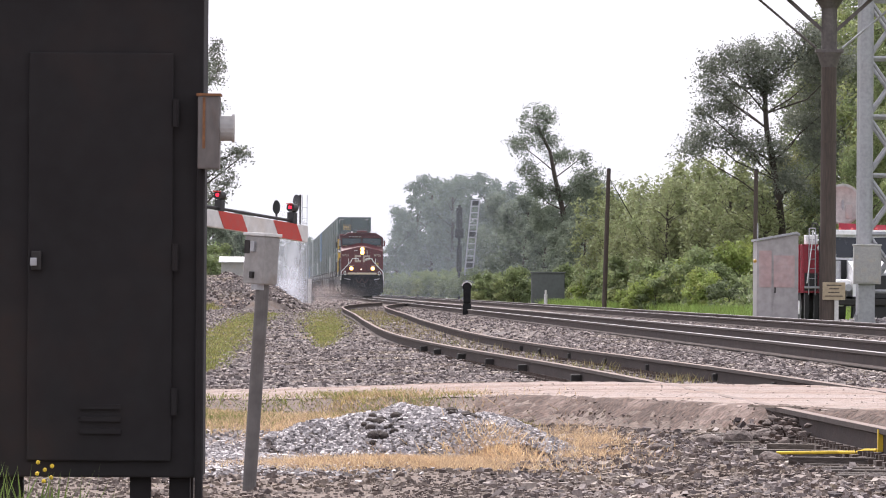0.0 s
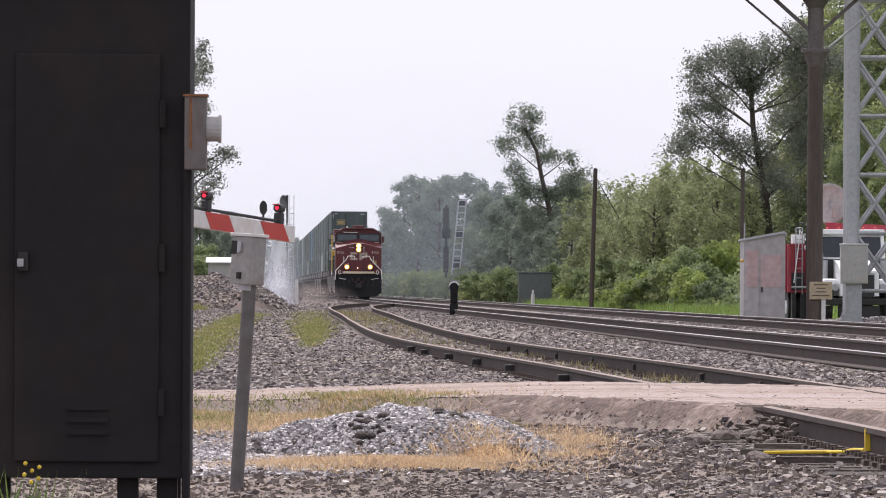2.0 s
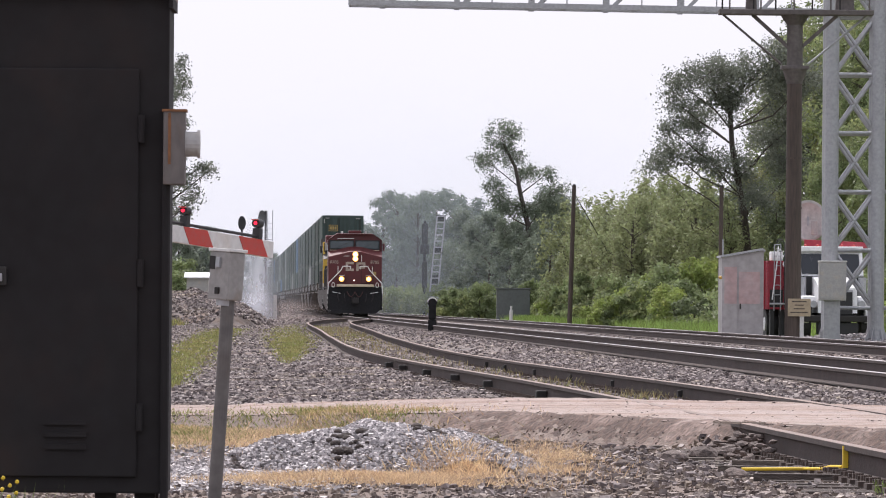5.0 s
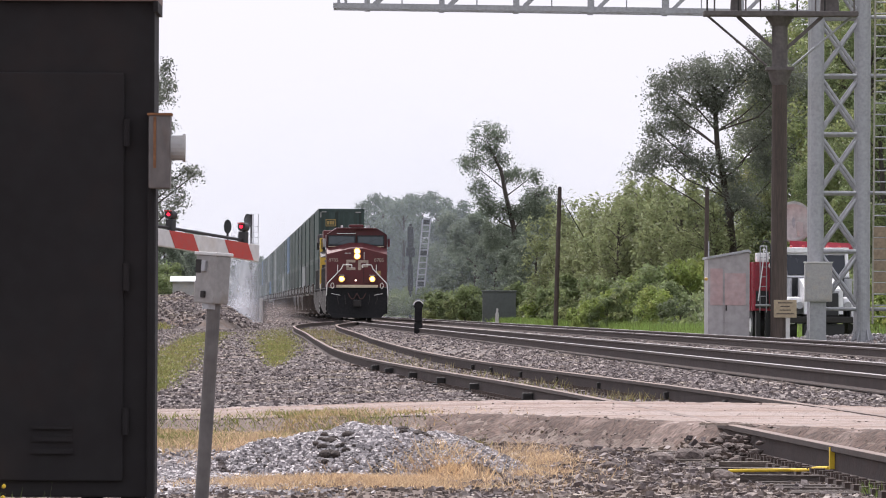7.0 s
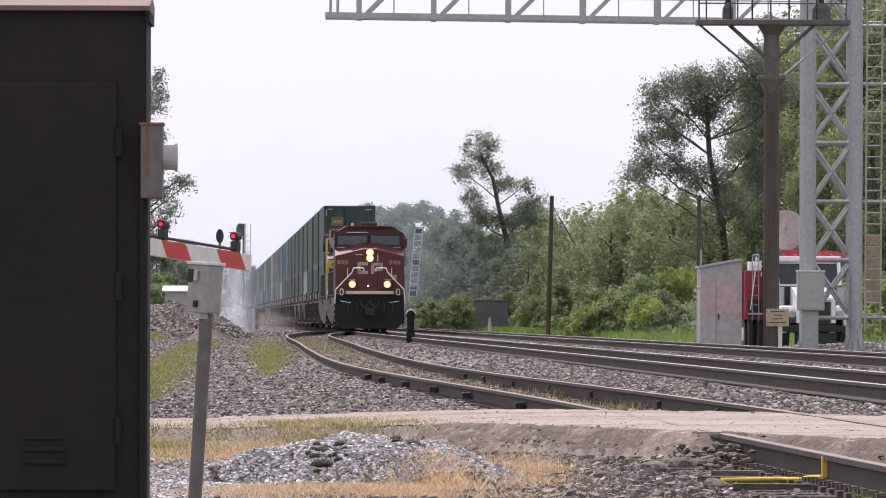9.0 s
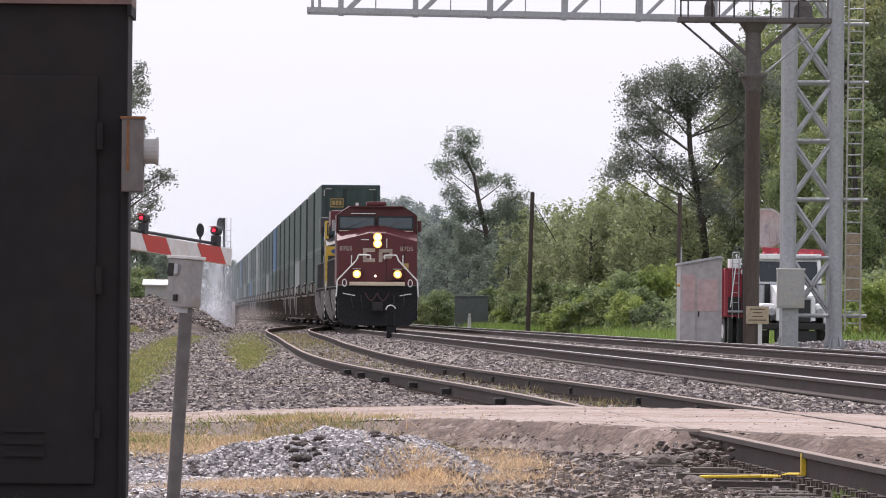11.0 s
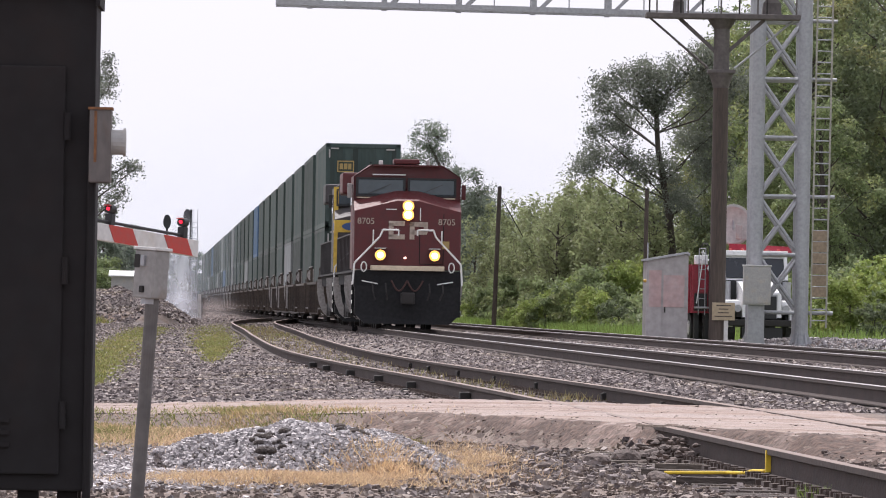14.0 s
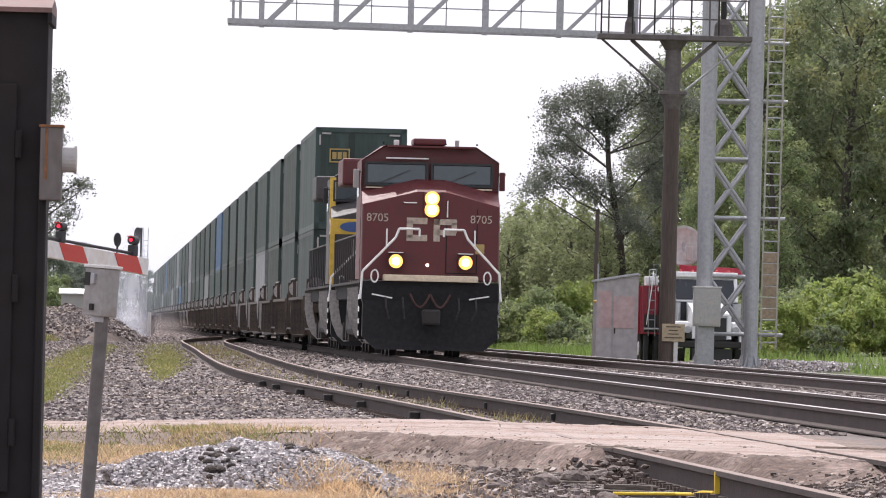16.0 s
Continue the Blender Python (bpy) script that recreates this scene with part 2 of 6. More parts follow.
# ---- ground: one sheet to the horizon ----
def ground_sheet():
    offs = np.unique(np.concatenate([np.arange(-16, 22, 0.3), np.arange(-10, -1.5, 0.1), -16 - np.geomspace(1, 3000, 26), 22 + np.geomspace(1, 3000, 26)]))
    ys = np.unique(np.concatenate([[-400, -150, -60, -20], np.arange(0, 30, 3), np.arange(30, 140, 0.4), np.arange(44, 72, 0.15), np.arange(140, 520, 2.5), 520 + np.geomspace(4, 4000, 40)]))
    O, Y = np.meshgrid(offs, ys)
    X = O + main_x(np.clip(Y, -400, 1500))
    Z = ground_z(X, Y)
    v = np.stack([X, Y, Z], -1).reshape(-1, 3)
    nc = len(offs)
    r, c = np.meshgrid(np.arange(len(ys) - 1), np.arange(nc - 1), indexing="ij")
    i = (r * nc + c).ravel()
    f = np.stack([i, i + 1, i + 1 + nc, i + nc], -1)
    me = raw_mesh("ground", v, f, M_BALLAST, True)
    me.materials.append(M_SOIL)
    me.materials.append(M_EARTH)
    mid = v[f].mean(1)
    off, so, y = mid[:, 0] - main_x(mid[:, 1]), mid[:, 0] - siding_x(mid[:, 1]), mid[:, 1]
    grassy = (off > 8.3 + 0.5 * np.sin(y * 0.3)) | (so < -8.0) | (y > 700) & ((off < -5) | (off > 9))
    me.polygons.foreach_set("material_index", np.where((y < 66) & (off < -1.2), 2, np.where(grassy, 1, 0)).astype(np.int32))
    return tagged(new("ground", me), "grey ballast and soil ground with a dusty filled-up road crossing", "ground", kind="structure")


ground_sheet()


def road_sheet():
    """The dusty running surface on the fill, up to the main line, laid just above the ground."""
    us = np.concatenate([np.arange(-60, -6, 3.0), np.arange(-6, 4.3, 0.07)])
    nv = 46
    X = np.repeat(us[:, None], nv, 1)
    n_, f_ = np.interp(us, *ROAD_NEAR), np.interp(us, *ROAD_FAR)
    t = np.linspace(0, 1, nv)[None]
    near = n_[:, None] - 0.12 + 0.10 * lumps(X * 3.1, X * 0.7)
    Y = near + (f_[:, None] + 0.25 + 0.12 * lumps(X * 2.3, X) - near) * t
    Z = ground_z(X, Y) + 0.0085 * np.clip(t * 14, 0.35, 1) + 0.003 * (t > 0.05) * lumps(X * 2, Y * 2.5) + np.random.default_rng(2).normal(0, 0.003, X.shape) * (t > 0.05)
    v = np.stack([X, Y, Z], -1).reshape(-1, 3)
    i = (np.arange(len(us) - 1)[:, None] * nv + np.arange(nv - 1)[None]).ravel()
    me = raw_mesh("road", v, np.stack([i, i + nv, i + nv + 1, i + 1], -1), M_ROAD, True)
    tagged(new("road", me), "dusty pale gravel road crossing the tracks", "road", kind="structure")
    # the earth slope on the near side of the fill
    us = np.arange(0.25, 4.3, 0.05)
    X = np.repeat(us[:, None], 24, 1)
    n_ = np.interp(us, *ROAD_NEAR)[:, None]
    t = np.linspace(0, 1, 24)[None]
    Y = n_ - 1.5 - 0.35 * lumps(X * 2.7, X * 1.1) + (1.75 + 0.35 * lumps(X * 2.7, X * 1.1)) * t
    Z = ground_z(X, Y) + 0.004 + np.random.default_rng(4).normal(0, 0.006, X.shape) * (t < 0.95)
    i = (np.arange(len(us) - 1)[:, None] * 24 + np.arange(23)[None]).ravel()
    me = raw_mesh("road_shoulder", np.stack([X, Y, Z], -1).reshape(-1, 3), np.stack([i, i + 24, i + 25, i + 1], -1), M_SHOULDER, True)
    tagged(new("road_shoulder", me), "dark earth slope along the road's edge", "ground", kind="structure")


road_sheet()

# ---- tracks ----
RAIL_H = 0.18


def rail_profile():
    h = [(0.076, -0.18), (0.076, -0.167), (0.012, -0.148), (0.010, -0.045), (0.036, -0.036), (0.037, -0.004)]
    return h + [(-x, z) for x, z in h[::-1]]


def rail(name, xs, ys, zs, parent, head, label):
    """A rail along a line of points: profile swept, with a worn running surface laid on it."""
    prof = rail_profile()
    n, k = len(ys), len(prof)
    d = np.gradient(np.asarray(xs, float), np.asarray(ys, float))
    nx = 1 / np.sqrt(1 + d * d)
    v = []
    for i in range(n):
        for px, pz in prof:
            v.append((xs[i] + px * nx[i], ys[i] - px * nx[i] * d[i], zs[i] + pz))
    f = []
    for i in range(n - 1):
        for j in range(k):
            a, b = i * k + j, i * k + (j + 1) % k
            f.append((a, b, b + k, a + k))
    ob = new(name, raw_mesh(name, v, f, M_RAIL))
    ob.parent = parent
    tagged(ob, label=label)
    v2, f2 = [], []
    prof2 = [(-0.036, -0.0045), (-0.024, 0.0), (0.024, 0.0), (0.036, -0.0045)]
    for i in range(n):
        for px, pz in prof2:
            v2.append((xs[i] + px * nx[i], ys[i] - px * nx[i] * d[i], zs[i] + pz))
    for i in range(n - 1):
        for j in range(3):
            a = i * 4 + j
            f2.append((a, a + 1, a + 5, a + 4))
    top = new("running_surface", raw_mesh("running_surface", v2, f2, head))
    top.parent = ob
    return ob


def track(name, xf, zf, y0, y1, head, label, tie_to, tie_step=0.5, anchors=False):
    e = thing(name, Matrix(), label, "railway track", kind="structure")
    ys = np.concatenate([np.arange(y0, min(y1, 200), 2.0), np.arange(200, y1 + 1, 10.0)]) if y1 > 200 else np.arange(y0, y1, 1.0)
    xs, zs = xf(ys), zf(ys) * np.ones(len(ys))
    rail("rail", xs - 0.755, ys, zs, e, head, "rust-brown steel rail with worn top")
    rail("rail", xs + 0.755, ys, zs, e, head, "rust-brown steel rail with worn top")
    bm = box(B(), -1.28, 1.28, -0.11, 0.11, -0.17, 0, 0.012)
    tie = finish(bm, "tie", M_TIE)
    pb = box(B(), -0.17, 0.17, -0.10, 0.10, -0.01, 0.03)
    for sx in (-0.105, 0.105):
        for sy in (-0.05, 0.05):
            box(pb, sx - 0.02, sx + 0.02, sy - 0.02, sy + 0.02, 0.03, 0.052)
    box(pb, -0.135, -0.075, 0.11, 0.17, -0.01, 0.06)
    pl = finish(pb, "tie_plate", M_PLATE)
    y = y0 + 0.2
    rnd = random.Random(3)
    while y < tie_to:
        x, z = float(xf(y)), float(zf(y))
        share("tie", tie, e, pose(x + rnd.uniform(-0.04, 0.04), y, z - RAIL_H - 0.015 + rnd.uniform(-0.012, 0.006), 0, 0, math.degrees(math.atan(0.03)) + rnd.uniform(-1.5, 1.5)))
        if anchors and y < 120:
            for s in (-0.755, 0.755):
                share("tie_plate", pl, e, pose(x + s, y, z - RAIL_H - 0.016, 0, 0, 1.5))
        y += tie_step * rnd.uniform(0.94, 1.06)
    if anchors:
        br = box(B(), -0.09, 0.06, -0.085, 0.085, -0.02, 0.035, 0.012)
        box(br, -0.045, 0.065, -0.06, 0.06, 0.03, 0.112, 0.016)
        an = finish(br, "rail_brace", M_IRON)
        y = 62.5
        while y < 112:
            for s in (-0.755, 0.755):
                share("rail_brace", an, e, pose(float(xf(y)) + s - 0.085, y + (1.7 if s > 0 else 0), float(zf(y)) - RAIL_H, 0, rnd.uniform(-6, 6), 2 + rnd.uniform(-8, 8)))
            y += rnd.choice((3.4, 5.2, 7.0, 9.5))
    return e


def zero(y):
    return 0.0


track("siding_track", siding_x, siding_z, 25.0, 352, M_HEAD_DULL, "weedy siding track with rusty rails on worn ties", 150, anchors=True)
track("main_track", main_x, zero, 25.0, 1480, M_HEAD, "main line track with polished rails on ballast", 130)
track("second_main_track", lambda y: main_x(y) + 4.6, zero, 25.0, 1480, M_HEAD, "second main line track beyond the first", 110)

# ---- the train ----
SPEED, AT_END = 23.26, 163.0        # metres a second; the leading cab's distance at the end
HEADING = math.degrees(math.atan(0.0246))


def train_pose(t, back):
    y = AT_END + SPEED * (16.0 - t) + back * math.cos(radians(HEADING))
    return pose(float(main_x(y)) - 0.09, y, 0, 0, 0, HEADING)


M_MAROON = mat("maroon_loco_paint", (0.098, 0.0145, 0.0155), 0.52, vary=0.15, fine=8, coarse=1.2, second=(0.09, 0.021, 0.021), amount=0.4)
M_LOCOYEL = mat("yellow_loco_paint", (0.62, 0.42, 0.06), 0.5, vary=0.15, fine=8, coarse=1.2)
M_HOOD = mat("grey_loco_hood", (0.055, 0.05, 0.05), 0.6, vary=0.2, fine=8, coarse=1)
M_PLOW = mat("black_plow", (0.006, 0.006, 0.007), 0.85, vary=0.3, fine=12, coarse=2)
M_CREAM = mat("cream_stripe", (0.62, 0.52, 0.38), 0.6, vary=0.15, fine=20, coarse=3)
M_FADE = mat("faded_lettering", (0.42, 0.35, 0.29), 0.7, vary=0.2, fine=15, coarse=3)
M_DUSTY = mat("dusty_pale_steel", (0.40, 0.38, 0.36), 0.8, vary=0.25, fine=15, coarse=3)
M_RAILING = mat("white_handrail", (0.75, 0.75, 0.72), 0.5, vary=0.08, fine=20, coarse=3)
M_HOSE = mat("hose_rubber", (0.075, 0.035, 0.03), 0.8, vary=0.2, fine=20, coarse=3)
M_BLUEMARK = mat("blue_marking", (0.05, 0.10, 0.25), 0.5, vary=0.1, fine=20, coarse=2)
M_TRUCK = mat("sooty_bogie", (0.04, 0.036, 0.034), 0.85, vary=0.35, fine=15, coarse=2)
M_GREEN = mat("green_container", (0.031, 0.053, 0.044), 0.62, vary=0.28, fine=4, coarse=0.5, per="object", spread=0.42, second=(0.050, 0.062, 0.056), amount=0.55, stretch=(1, 1, 0.35))
M_BLUE = mat("blue_container", (0.06, 0.13, 0.24), 0.62, vary=0.2, fine=4, coarse=0.5, per="object", spread=0.2)
M_GREY = mat("grey_container", (0.20, 0.21, 0.21), 0.65, vary=0.2, fine=4, coarse=0.5, per="object", spread=0.3)
M_WELL = mat("well_car_paint", (0.075, 0.055, 0.045), 0.8, vary=0.35, fine=6, coarse=0.8, per="object", spread=0.3)
M_MARK = mat("gold_marking", (0.36, 0.26, 0.09), 0.6, vary=0.1, fine=20, coarse=2)


def wheelset(parent, y, me_wheel, me_axle):
    for s in (-0.72, 0.72):
        share("wheel", me_wheel, parent, pose(s, y, 0.5))
    share("axle", me_axle, parent, pose(0, y, 0.5))


def wheel_meshes(r):
    bm = B()
    rod(bm, (-0.065, 0, 0), (0.065, 0, 0), r, seg=24)
    rod(bm, (-0.085, 0, 0), (-0.06, 0, 0), r + 0.025, seg=24)
    rod(bm, (0.06, 0, 0), (0.09, 0, 0), r * 0.3, seg=12)
    return finish(bm, "wheel", M_TRUCK), finish(rod(B(), (-0.7, 0, 0), (0.7, 0, 0), 0.08), "axle", M_TRUCK)


def text(name, words, size, material, parent, m, depth=0.006):
    cu = bpy.data.curves.new(name, "FONT")
    cu.body, cu.size, cu.extrude, cu.align_x, cu.align_y = words, size, depth, "CENTER", "CENTER"
    cu.materials.append(material)
    ob = new(name, cu)
    ob.parent = parent
    ob.matrix_basis = m
    return ob


def locomotive(name, paint, label, lead):
    """Origin on the rail heads under the front face; the body runs back along +y, 21.5 m."""
    e = thing(name, Matrix(), label, "locomotive")
    wide, long = 1.53, 21.0
    # frame and walkway
    part("frame", box(B(), -1.45, 1.45, 0.1, long, 1.28, 1.62, 0.02), M_PLOW, e)
    part("walkway_edge", box(B(), -1.56, 1.56, 0.05, long, 1.60, 1.66), M_PLOW, e)
    # nose with its peaked top
    bm = B()
    prof = lambda s: [(-wide * s, 1.70), (wide * s, 1.70), (wide * s, 3.36), (0.32, 3.66), (-0.32, 3.66), (-wide * s, 3.36)]
    loft(bm, [[(x, 0.30, z) for x, z in prof(0.985)], [(x, 0.34, z) for x, z in prof(1.0)],
              [(x, 1.5, z + (0.42 if z > 3 else 0)) for x, z in prof(1.0)]])
    nose = part("nose", bm, paint, e)
    if not lead:
        part("nose_band", box(B(), -1.545, 1.545, 0.285, 1.5, 2.95, 3.34, 0.02), M_LOCOYEL, e, "yellow nose band")
        for s in (-1, 1):
            oval = [(0.9 + 0.36 * math.cos(a), 3.14 + 0.13 * math.sin(a)) for a in np.linspace(0, 2 * math.pi, 21)[:-1]]
            part("oval_mark", prism(B(), oval, "x", s * 1.55 - 0.004, s * 1.55 + 0.004), M_BLUEMARK, e, "blue oval mark")
            oval = [(s * 0.95 + 0.36 * math.cos(a), 3.14 + 0.13 * math.sin(a)) for a in np.linspace(0, 2 * math.pi, 21)[:-1]]
            part("oval_mark", prism(B(), oval, "y", 0.276, 0.284), M_BLUEMARK, e, "blue oval mark")
        for s in (-1, 1):
            part("corner_stripe", box(B(), s * 1.50 - 0.06, s * 1.50 + 0.06, 0.20, 0.30, 1.68, 2.95), M_LOCOYEL, e, "yellow corner stripe")
            part("cab_stripe", box(B(), s * 1.48 - 0.075, s * 1.48 + 0.075, 1.14, 1.20, 3.34, 4.40), M_LOCOYEL, e, "yellow cab edge")
    # cab: slanted screen, chamfered roof
    bm = B()
    cab = lambda w, top: [(-w, 1.7), (w, 1.7), (w, 4.36), (1.02, top), (-1.02, top), (-w, 4.36)]
    loft(bm, [[(x, 1.28, z) for x, z in cab(1.54, 4.66)], [(x, 1.20, z) for x, z in cab(1.54, 4.70)], [(x, 3.9, z) for x, z in cab(1.54, 4.74)]])
    cabin = part("cab", bm, paint, e)
    for x0, x1 in ((-1.42, -0.10), (0.06, 1.36)):
        wnd = part("windscreen", box(B(), x0, x1, 1.150, 1.185, 3.84, 4.28, 0.03), M_GLASS, cabin, "dark windscreen in a rubber frame")
        fr = B()
        for a, b, c, d in ((x0 - .05, x1 + .05, 4.28, 4.33), (x0 - .05, x1 + .05, 3.79, 3.84), (x0 - .05, x0, 3.84, 4.28), (x1, x1 + .05, 3.84, 4.28)):
            box(fr, a, b, 1.13, 1.19, c, d)
        part("window_frame", fr, M_BLACK, cabin)
        part("wiper", bar(B(), (x0 + 0.3, 1.135, 3.86), ((x0 + x1) / 2 + 0.3, 1.135, 4.15), 0.015, 0.015), M_BLACK, cabin)
    part("roof_visor", box(B(), -0.98, 0.98, 1.02, 1.22, 4.66, 4.70), paint, cabin)
    # A white strip drawn as the bright highlight along the cab roof's edge.
    part("sun_strip", box(B(), -1.0, -0.05, 1.14, 1.2, 4.40, 4.43), M_RAILING, cabin)
    for s in (-1, 1):
        sw = part("side_window", box(B(), s * 1.545 - 0.012, s * 1.545 + 0.012, 2.2, 3.4, 3.55, 4.15), M_GLASS, cabin)
        part("mirror", box(B(), s * 1.64 - 0.065, s * 1.64 + 0.065, 1.7, 1.76, 3.74, 4.16, 0.02), (M_GREYBOX if s < 0 else paint) if lead else M_BLACK, cabin)
        part("mirror_arm", pipe(B(), [(s * 1.5, 1.75, 4.1), (s * 1.72, 1.75, 4.1)], 0.02), M_BLACK, cabin)
    part("air_conditioner", box(B(), -0.38, 0.36, 1.6, 2.8, 4.73, 4.88, 0.04), paint, cabin)
    part("horn", rod(B(), (0.62, 2.0, 4.72), (0.62, 2.0, 4.86), 0.05), M_GREYBOX, cabin)
    part("antenna", box(B(), -0.80, -0.68, 2.0, 2.15, 4.72, 4.84, 0.02), M_WHITE, cabin)
    # headlight cluster and ditch lights
    hl = part("headlight", box(B(), -0.17, 0.19, 0.20, 0.36, 3.12, 3.66, 0.05), M_MAROON if lead else paint, e)
    # On the leading engine the discs behind the lamps glow as a painted halo.
    for z in (3.26, 3.51):
        part("reflector", rod(B(), (0.01, 0.17, z), (0.01, 0.21, z), 0.165, seg=24), G_HALO if lead else M_GLASS, hl)
        part("lamp", rod(B(), (0.01, 0.15, z), (0.01, 0.20, z), 0.11, seg=20), G_HEAD if lead else M_GLASS, hl)
    for s in (-0.775, 0.775):
        dl = part("ditch_light", rod(B(), (s, -0.04, 2.10), (s, 0.30, 2.10), 0.17, seg=20), M_BLACK, e)
        part("reflector", rod(B(), (s, -0.05, 2.10), (s, -0.02, 2.10), 0.155, seg=20), G_HALO if lead else M_GLASS, dl)
        part("lamp", rod(B(), (s, -0.07, 2.10), (s, -0.04, 2.10), 0.09, seg=20), G_HEAD if lead else M_GLASS, dl)
        part("light_hood", box(B(), s - 0.16, s + 0.16, -0.08, 0.3, 2.285, 2.305), M_RAILING, dl)
    # front platform, bumper stripe, plow, coupler
    part("anticlimber", box(B(), -1.05, 1.05, -0.28, 0.32, 1.66, 1.80, 0.02), M_CREAM, e, "cream-painted bumper beam")
    part("front_platform", box(B(), -1.52, 1.52, -0.15, 0.32, 1.18, 1.66, 0.02), M_PLOW, e)
    bm = B()
    loft(bm, [[(x, 0.05, z) for x, z in ((-1.5, 1.22), (1.5, 1.22), (1.5, 0.42), (1.20, 0.14), (-1.20, 0.14), (-1.5, 0.42))],
              [(x, -0.30 - 0.25 * (1.3 - abs(x)) * 0.6 - (1.22 - z) * 0.12, z) for x, z in ((-1.5, 1.22), (1.5, 1.22), (1.5, 0.42), (1.20, 0.14), (-1.20, 0.14), (-1.5, 0.42))]])
    part("snow_plow", bm, M_PLOW, e)
    cp = box(B(), -0.13, 0.13, -0.75, 0.0, 0.74, 1.0, 0.03)
    box(cp, -0.2, 0.2, -0.9, -0.6, 0.70, 1.04, 0.05)
    part("coupler", cp, M_IRON, e)
    hose = []
    for k in range(13):
        a = k / 12
        hose.append((-0.46 + 0.9 * a, -0.35, 1.42 - 0.30 * abs(math.sin(a * 2 * math.pi)) - 0.04))
    part("air_hose", pipe(B(), hose, 0.025, 6), M_HOSE, e, "reddish brown rubber air hoses")
    for s in (-1, 1):
        part("cut_lever", bar(B(), (s * 1.3, -0.32, 1.36), (s * 0.85, -0.36, 1.28), 0.03, 0.03), M_RAILING, e)
        hr = pipe(B(), [(s * 0.27, -0.22, 2.82), (s * 0.72, -0.22, 2.82), (s * 0.80, -0.22, 2.62), (s * 1.52, -0.25, 1.86), (s * 1.56, -0.25, 1.25)], 0.026)
        rod(hr, (s * 0.27, -0.22, 2.66), (s * 0.27, -0.22, 2.82), 0.024)
        part("handrail", hr, M_RAILING, e, "white-painted front handrail")
        part("grab_iron", pipe(B(), [(s * 0.98, 0.2, 2.42), (s * 0.98, 0.2, 2.82)], 0.02), M_RAILING, e)
        loop = [(s * 1.25 + 0.08 * math.cos(a), -0.3, 1.76 + 0.14 * math.sin(a)) for a in np.linspace(0, 2 * math.pi, 11)]
        part("lift_ring", pipe(B(), loop, 0.018, 6), M_RAILING, e)
        st = B()
        for z in (0.45, 0.72, 0.99, 1.26):
            box(st, s * 1.46 - 0.09, s * 1.46 + 0.09, 0.25, 0.8, z, z + 0.03)
        box(st, s * 1.46 - 0.1, s * 1.46 + 0.1, 0.82, 0.86, 0.35, 1.6)
        part("step_well", st, M_PLOW, e)
        edge = B()
        for z in (0.45, 0.72, 0.99, 1.26):
            box(edge, s * 1.56 - 0.006, s * 1.56 + 0.006, 0.25, 0.8, z - 0.02, z + 0.09)
        part("step_edge", edge, M_RAILING, e, "white step edges")
        for y in (0.95, 3.6, 6.4, 19.6):
            cv = B()
            prism(cv, [(s * 1.62, 1.52), (s * 1.40, 1.52), (s * 1.39, 1.10), (s * 1.32, 0.72), (s * 1.18, 0.42), (s * 1.02, 0.28), (s * 1.24, 0.24), (s * 1.42, 0.40), (s * 1.55, 0.70), (s * 1.62, 1.08)], "y", y, y + 0.03)
            part("step_plate", cv, M_DUSTY, e, "pale curved step plate")
    # hood, radiator wings, handrail posts, tank
    part("engine_hood", box(B(), -0.92, 0.92, 3.9, 17.0, 1.66, 4.45, 0.08), paint if lead else M_HOOD, e)
    part("radiator", box(B(), -1.46, 1.46, 16.8, 20.2, 4.08, 4.74, 0.06), paint, e)
    part("rear_hood", box(B(), -0.9, 0.9, 17.0, 20.4, 1.66, 4.1, 0.05), paint, e)
    part("exhaust_stack", box(B(), -0.4, 0.4, 9.5, 10.6, 4.44, 4.75, 0.05), M_BLACK, e)
    part("fuel_tank", box(B(), -1.4, 1.4, 8.0, 13.6, 0.42, 1.28, 0.15), M_PLOW, e)
    post = finish(rod(B(), (0, 0, 1.66), (0, 0, 2.72), 0.022, seg=6), "rail_post", M_HOOD)
    for s in (-1, 1):
        for k in range(11):
            share("rail_post", post, e, pose(s * 1.5, 4.3 + 1.55 * k, 0))
        part("side_handrail", pipe(B(), [(s * 1.5, 4.2, 2.72), (s * 1.5, 20.0, 2.72)], 0.022), M_HOOD, e)
    wm, am = wheel_meshes(0.50)
    for y0 in (2.2, 14.8):
        fr = B()
        for s in (-1, 1):
            box(fr, s * 1.12 - 0.1, s * 1.12 + 0.1, y0 - 0.5, y0 + 4.6, 0.45, 0.92, 0.04)
            for k in range(3):
                box(fr, s * 1.18 - 0.12, s * 1.18 + 0.12, y0 + 2.0 * k - 0.22, y0 + 2.0 * k + 0.22, 0.28, 0.72, 0.03)
        box(fr, -1.0, 1.0, y0 + 0.9, y0 + 1.2, 0.5, 0.9)
        box(fr, -1.0, 1.0, y0 + 2.9, y0 + 3.2, 0.5, 0.9)
        part("bogie_frame", fr, M_TRUCK, e)
        for k in range(3):
            wheelset(e, y0 + 2.0 * k, wm, am)
    if lead:
        part("nose_handle", box(B(), -0.62, -0.32, 0.26, 0.29, 3.40, 3.425), M_RAILING, nose)
        part("nose_grab", rod(B(), (0.36, 0.24, 3.10), (0.36, 0.24, 3.46), 0.016), M_RAILING, nose)
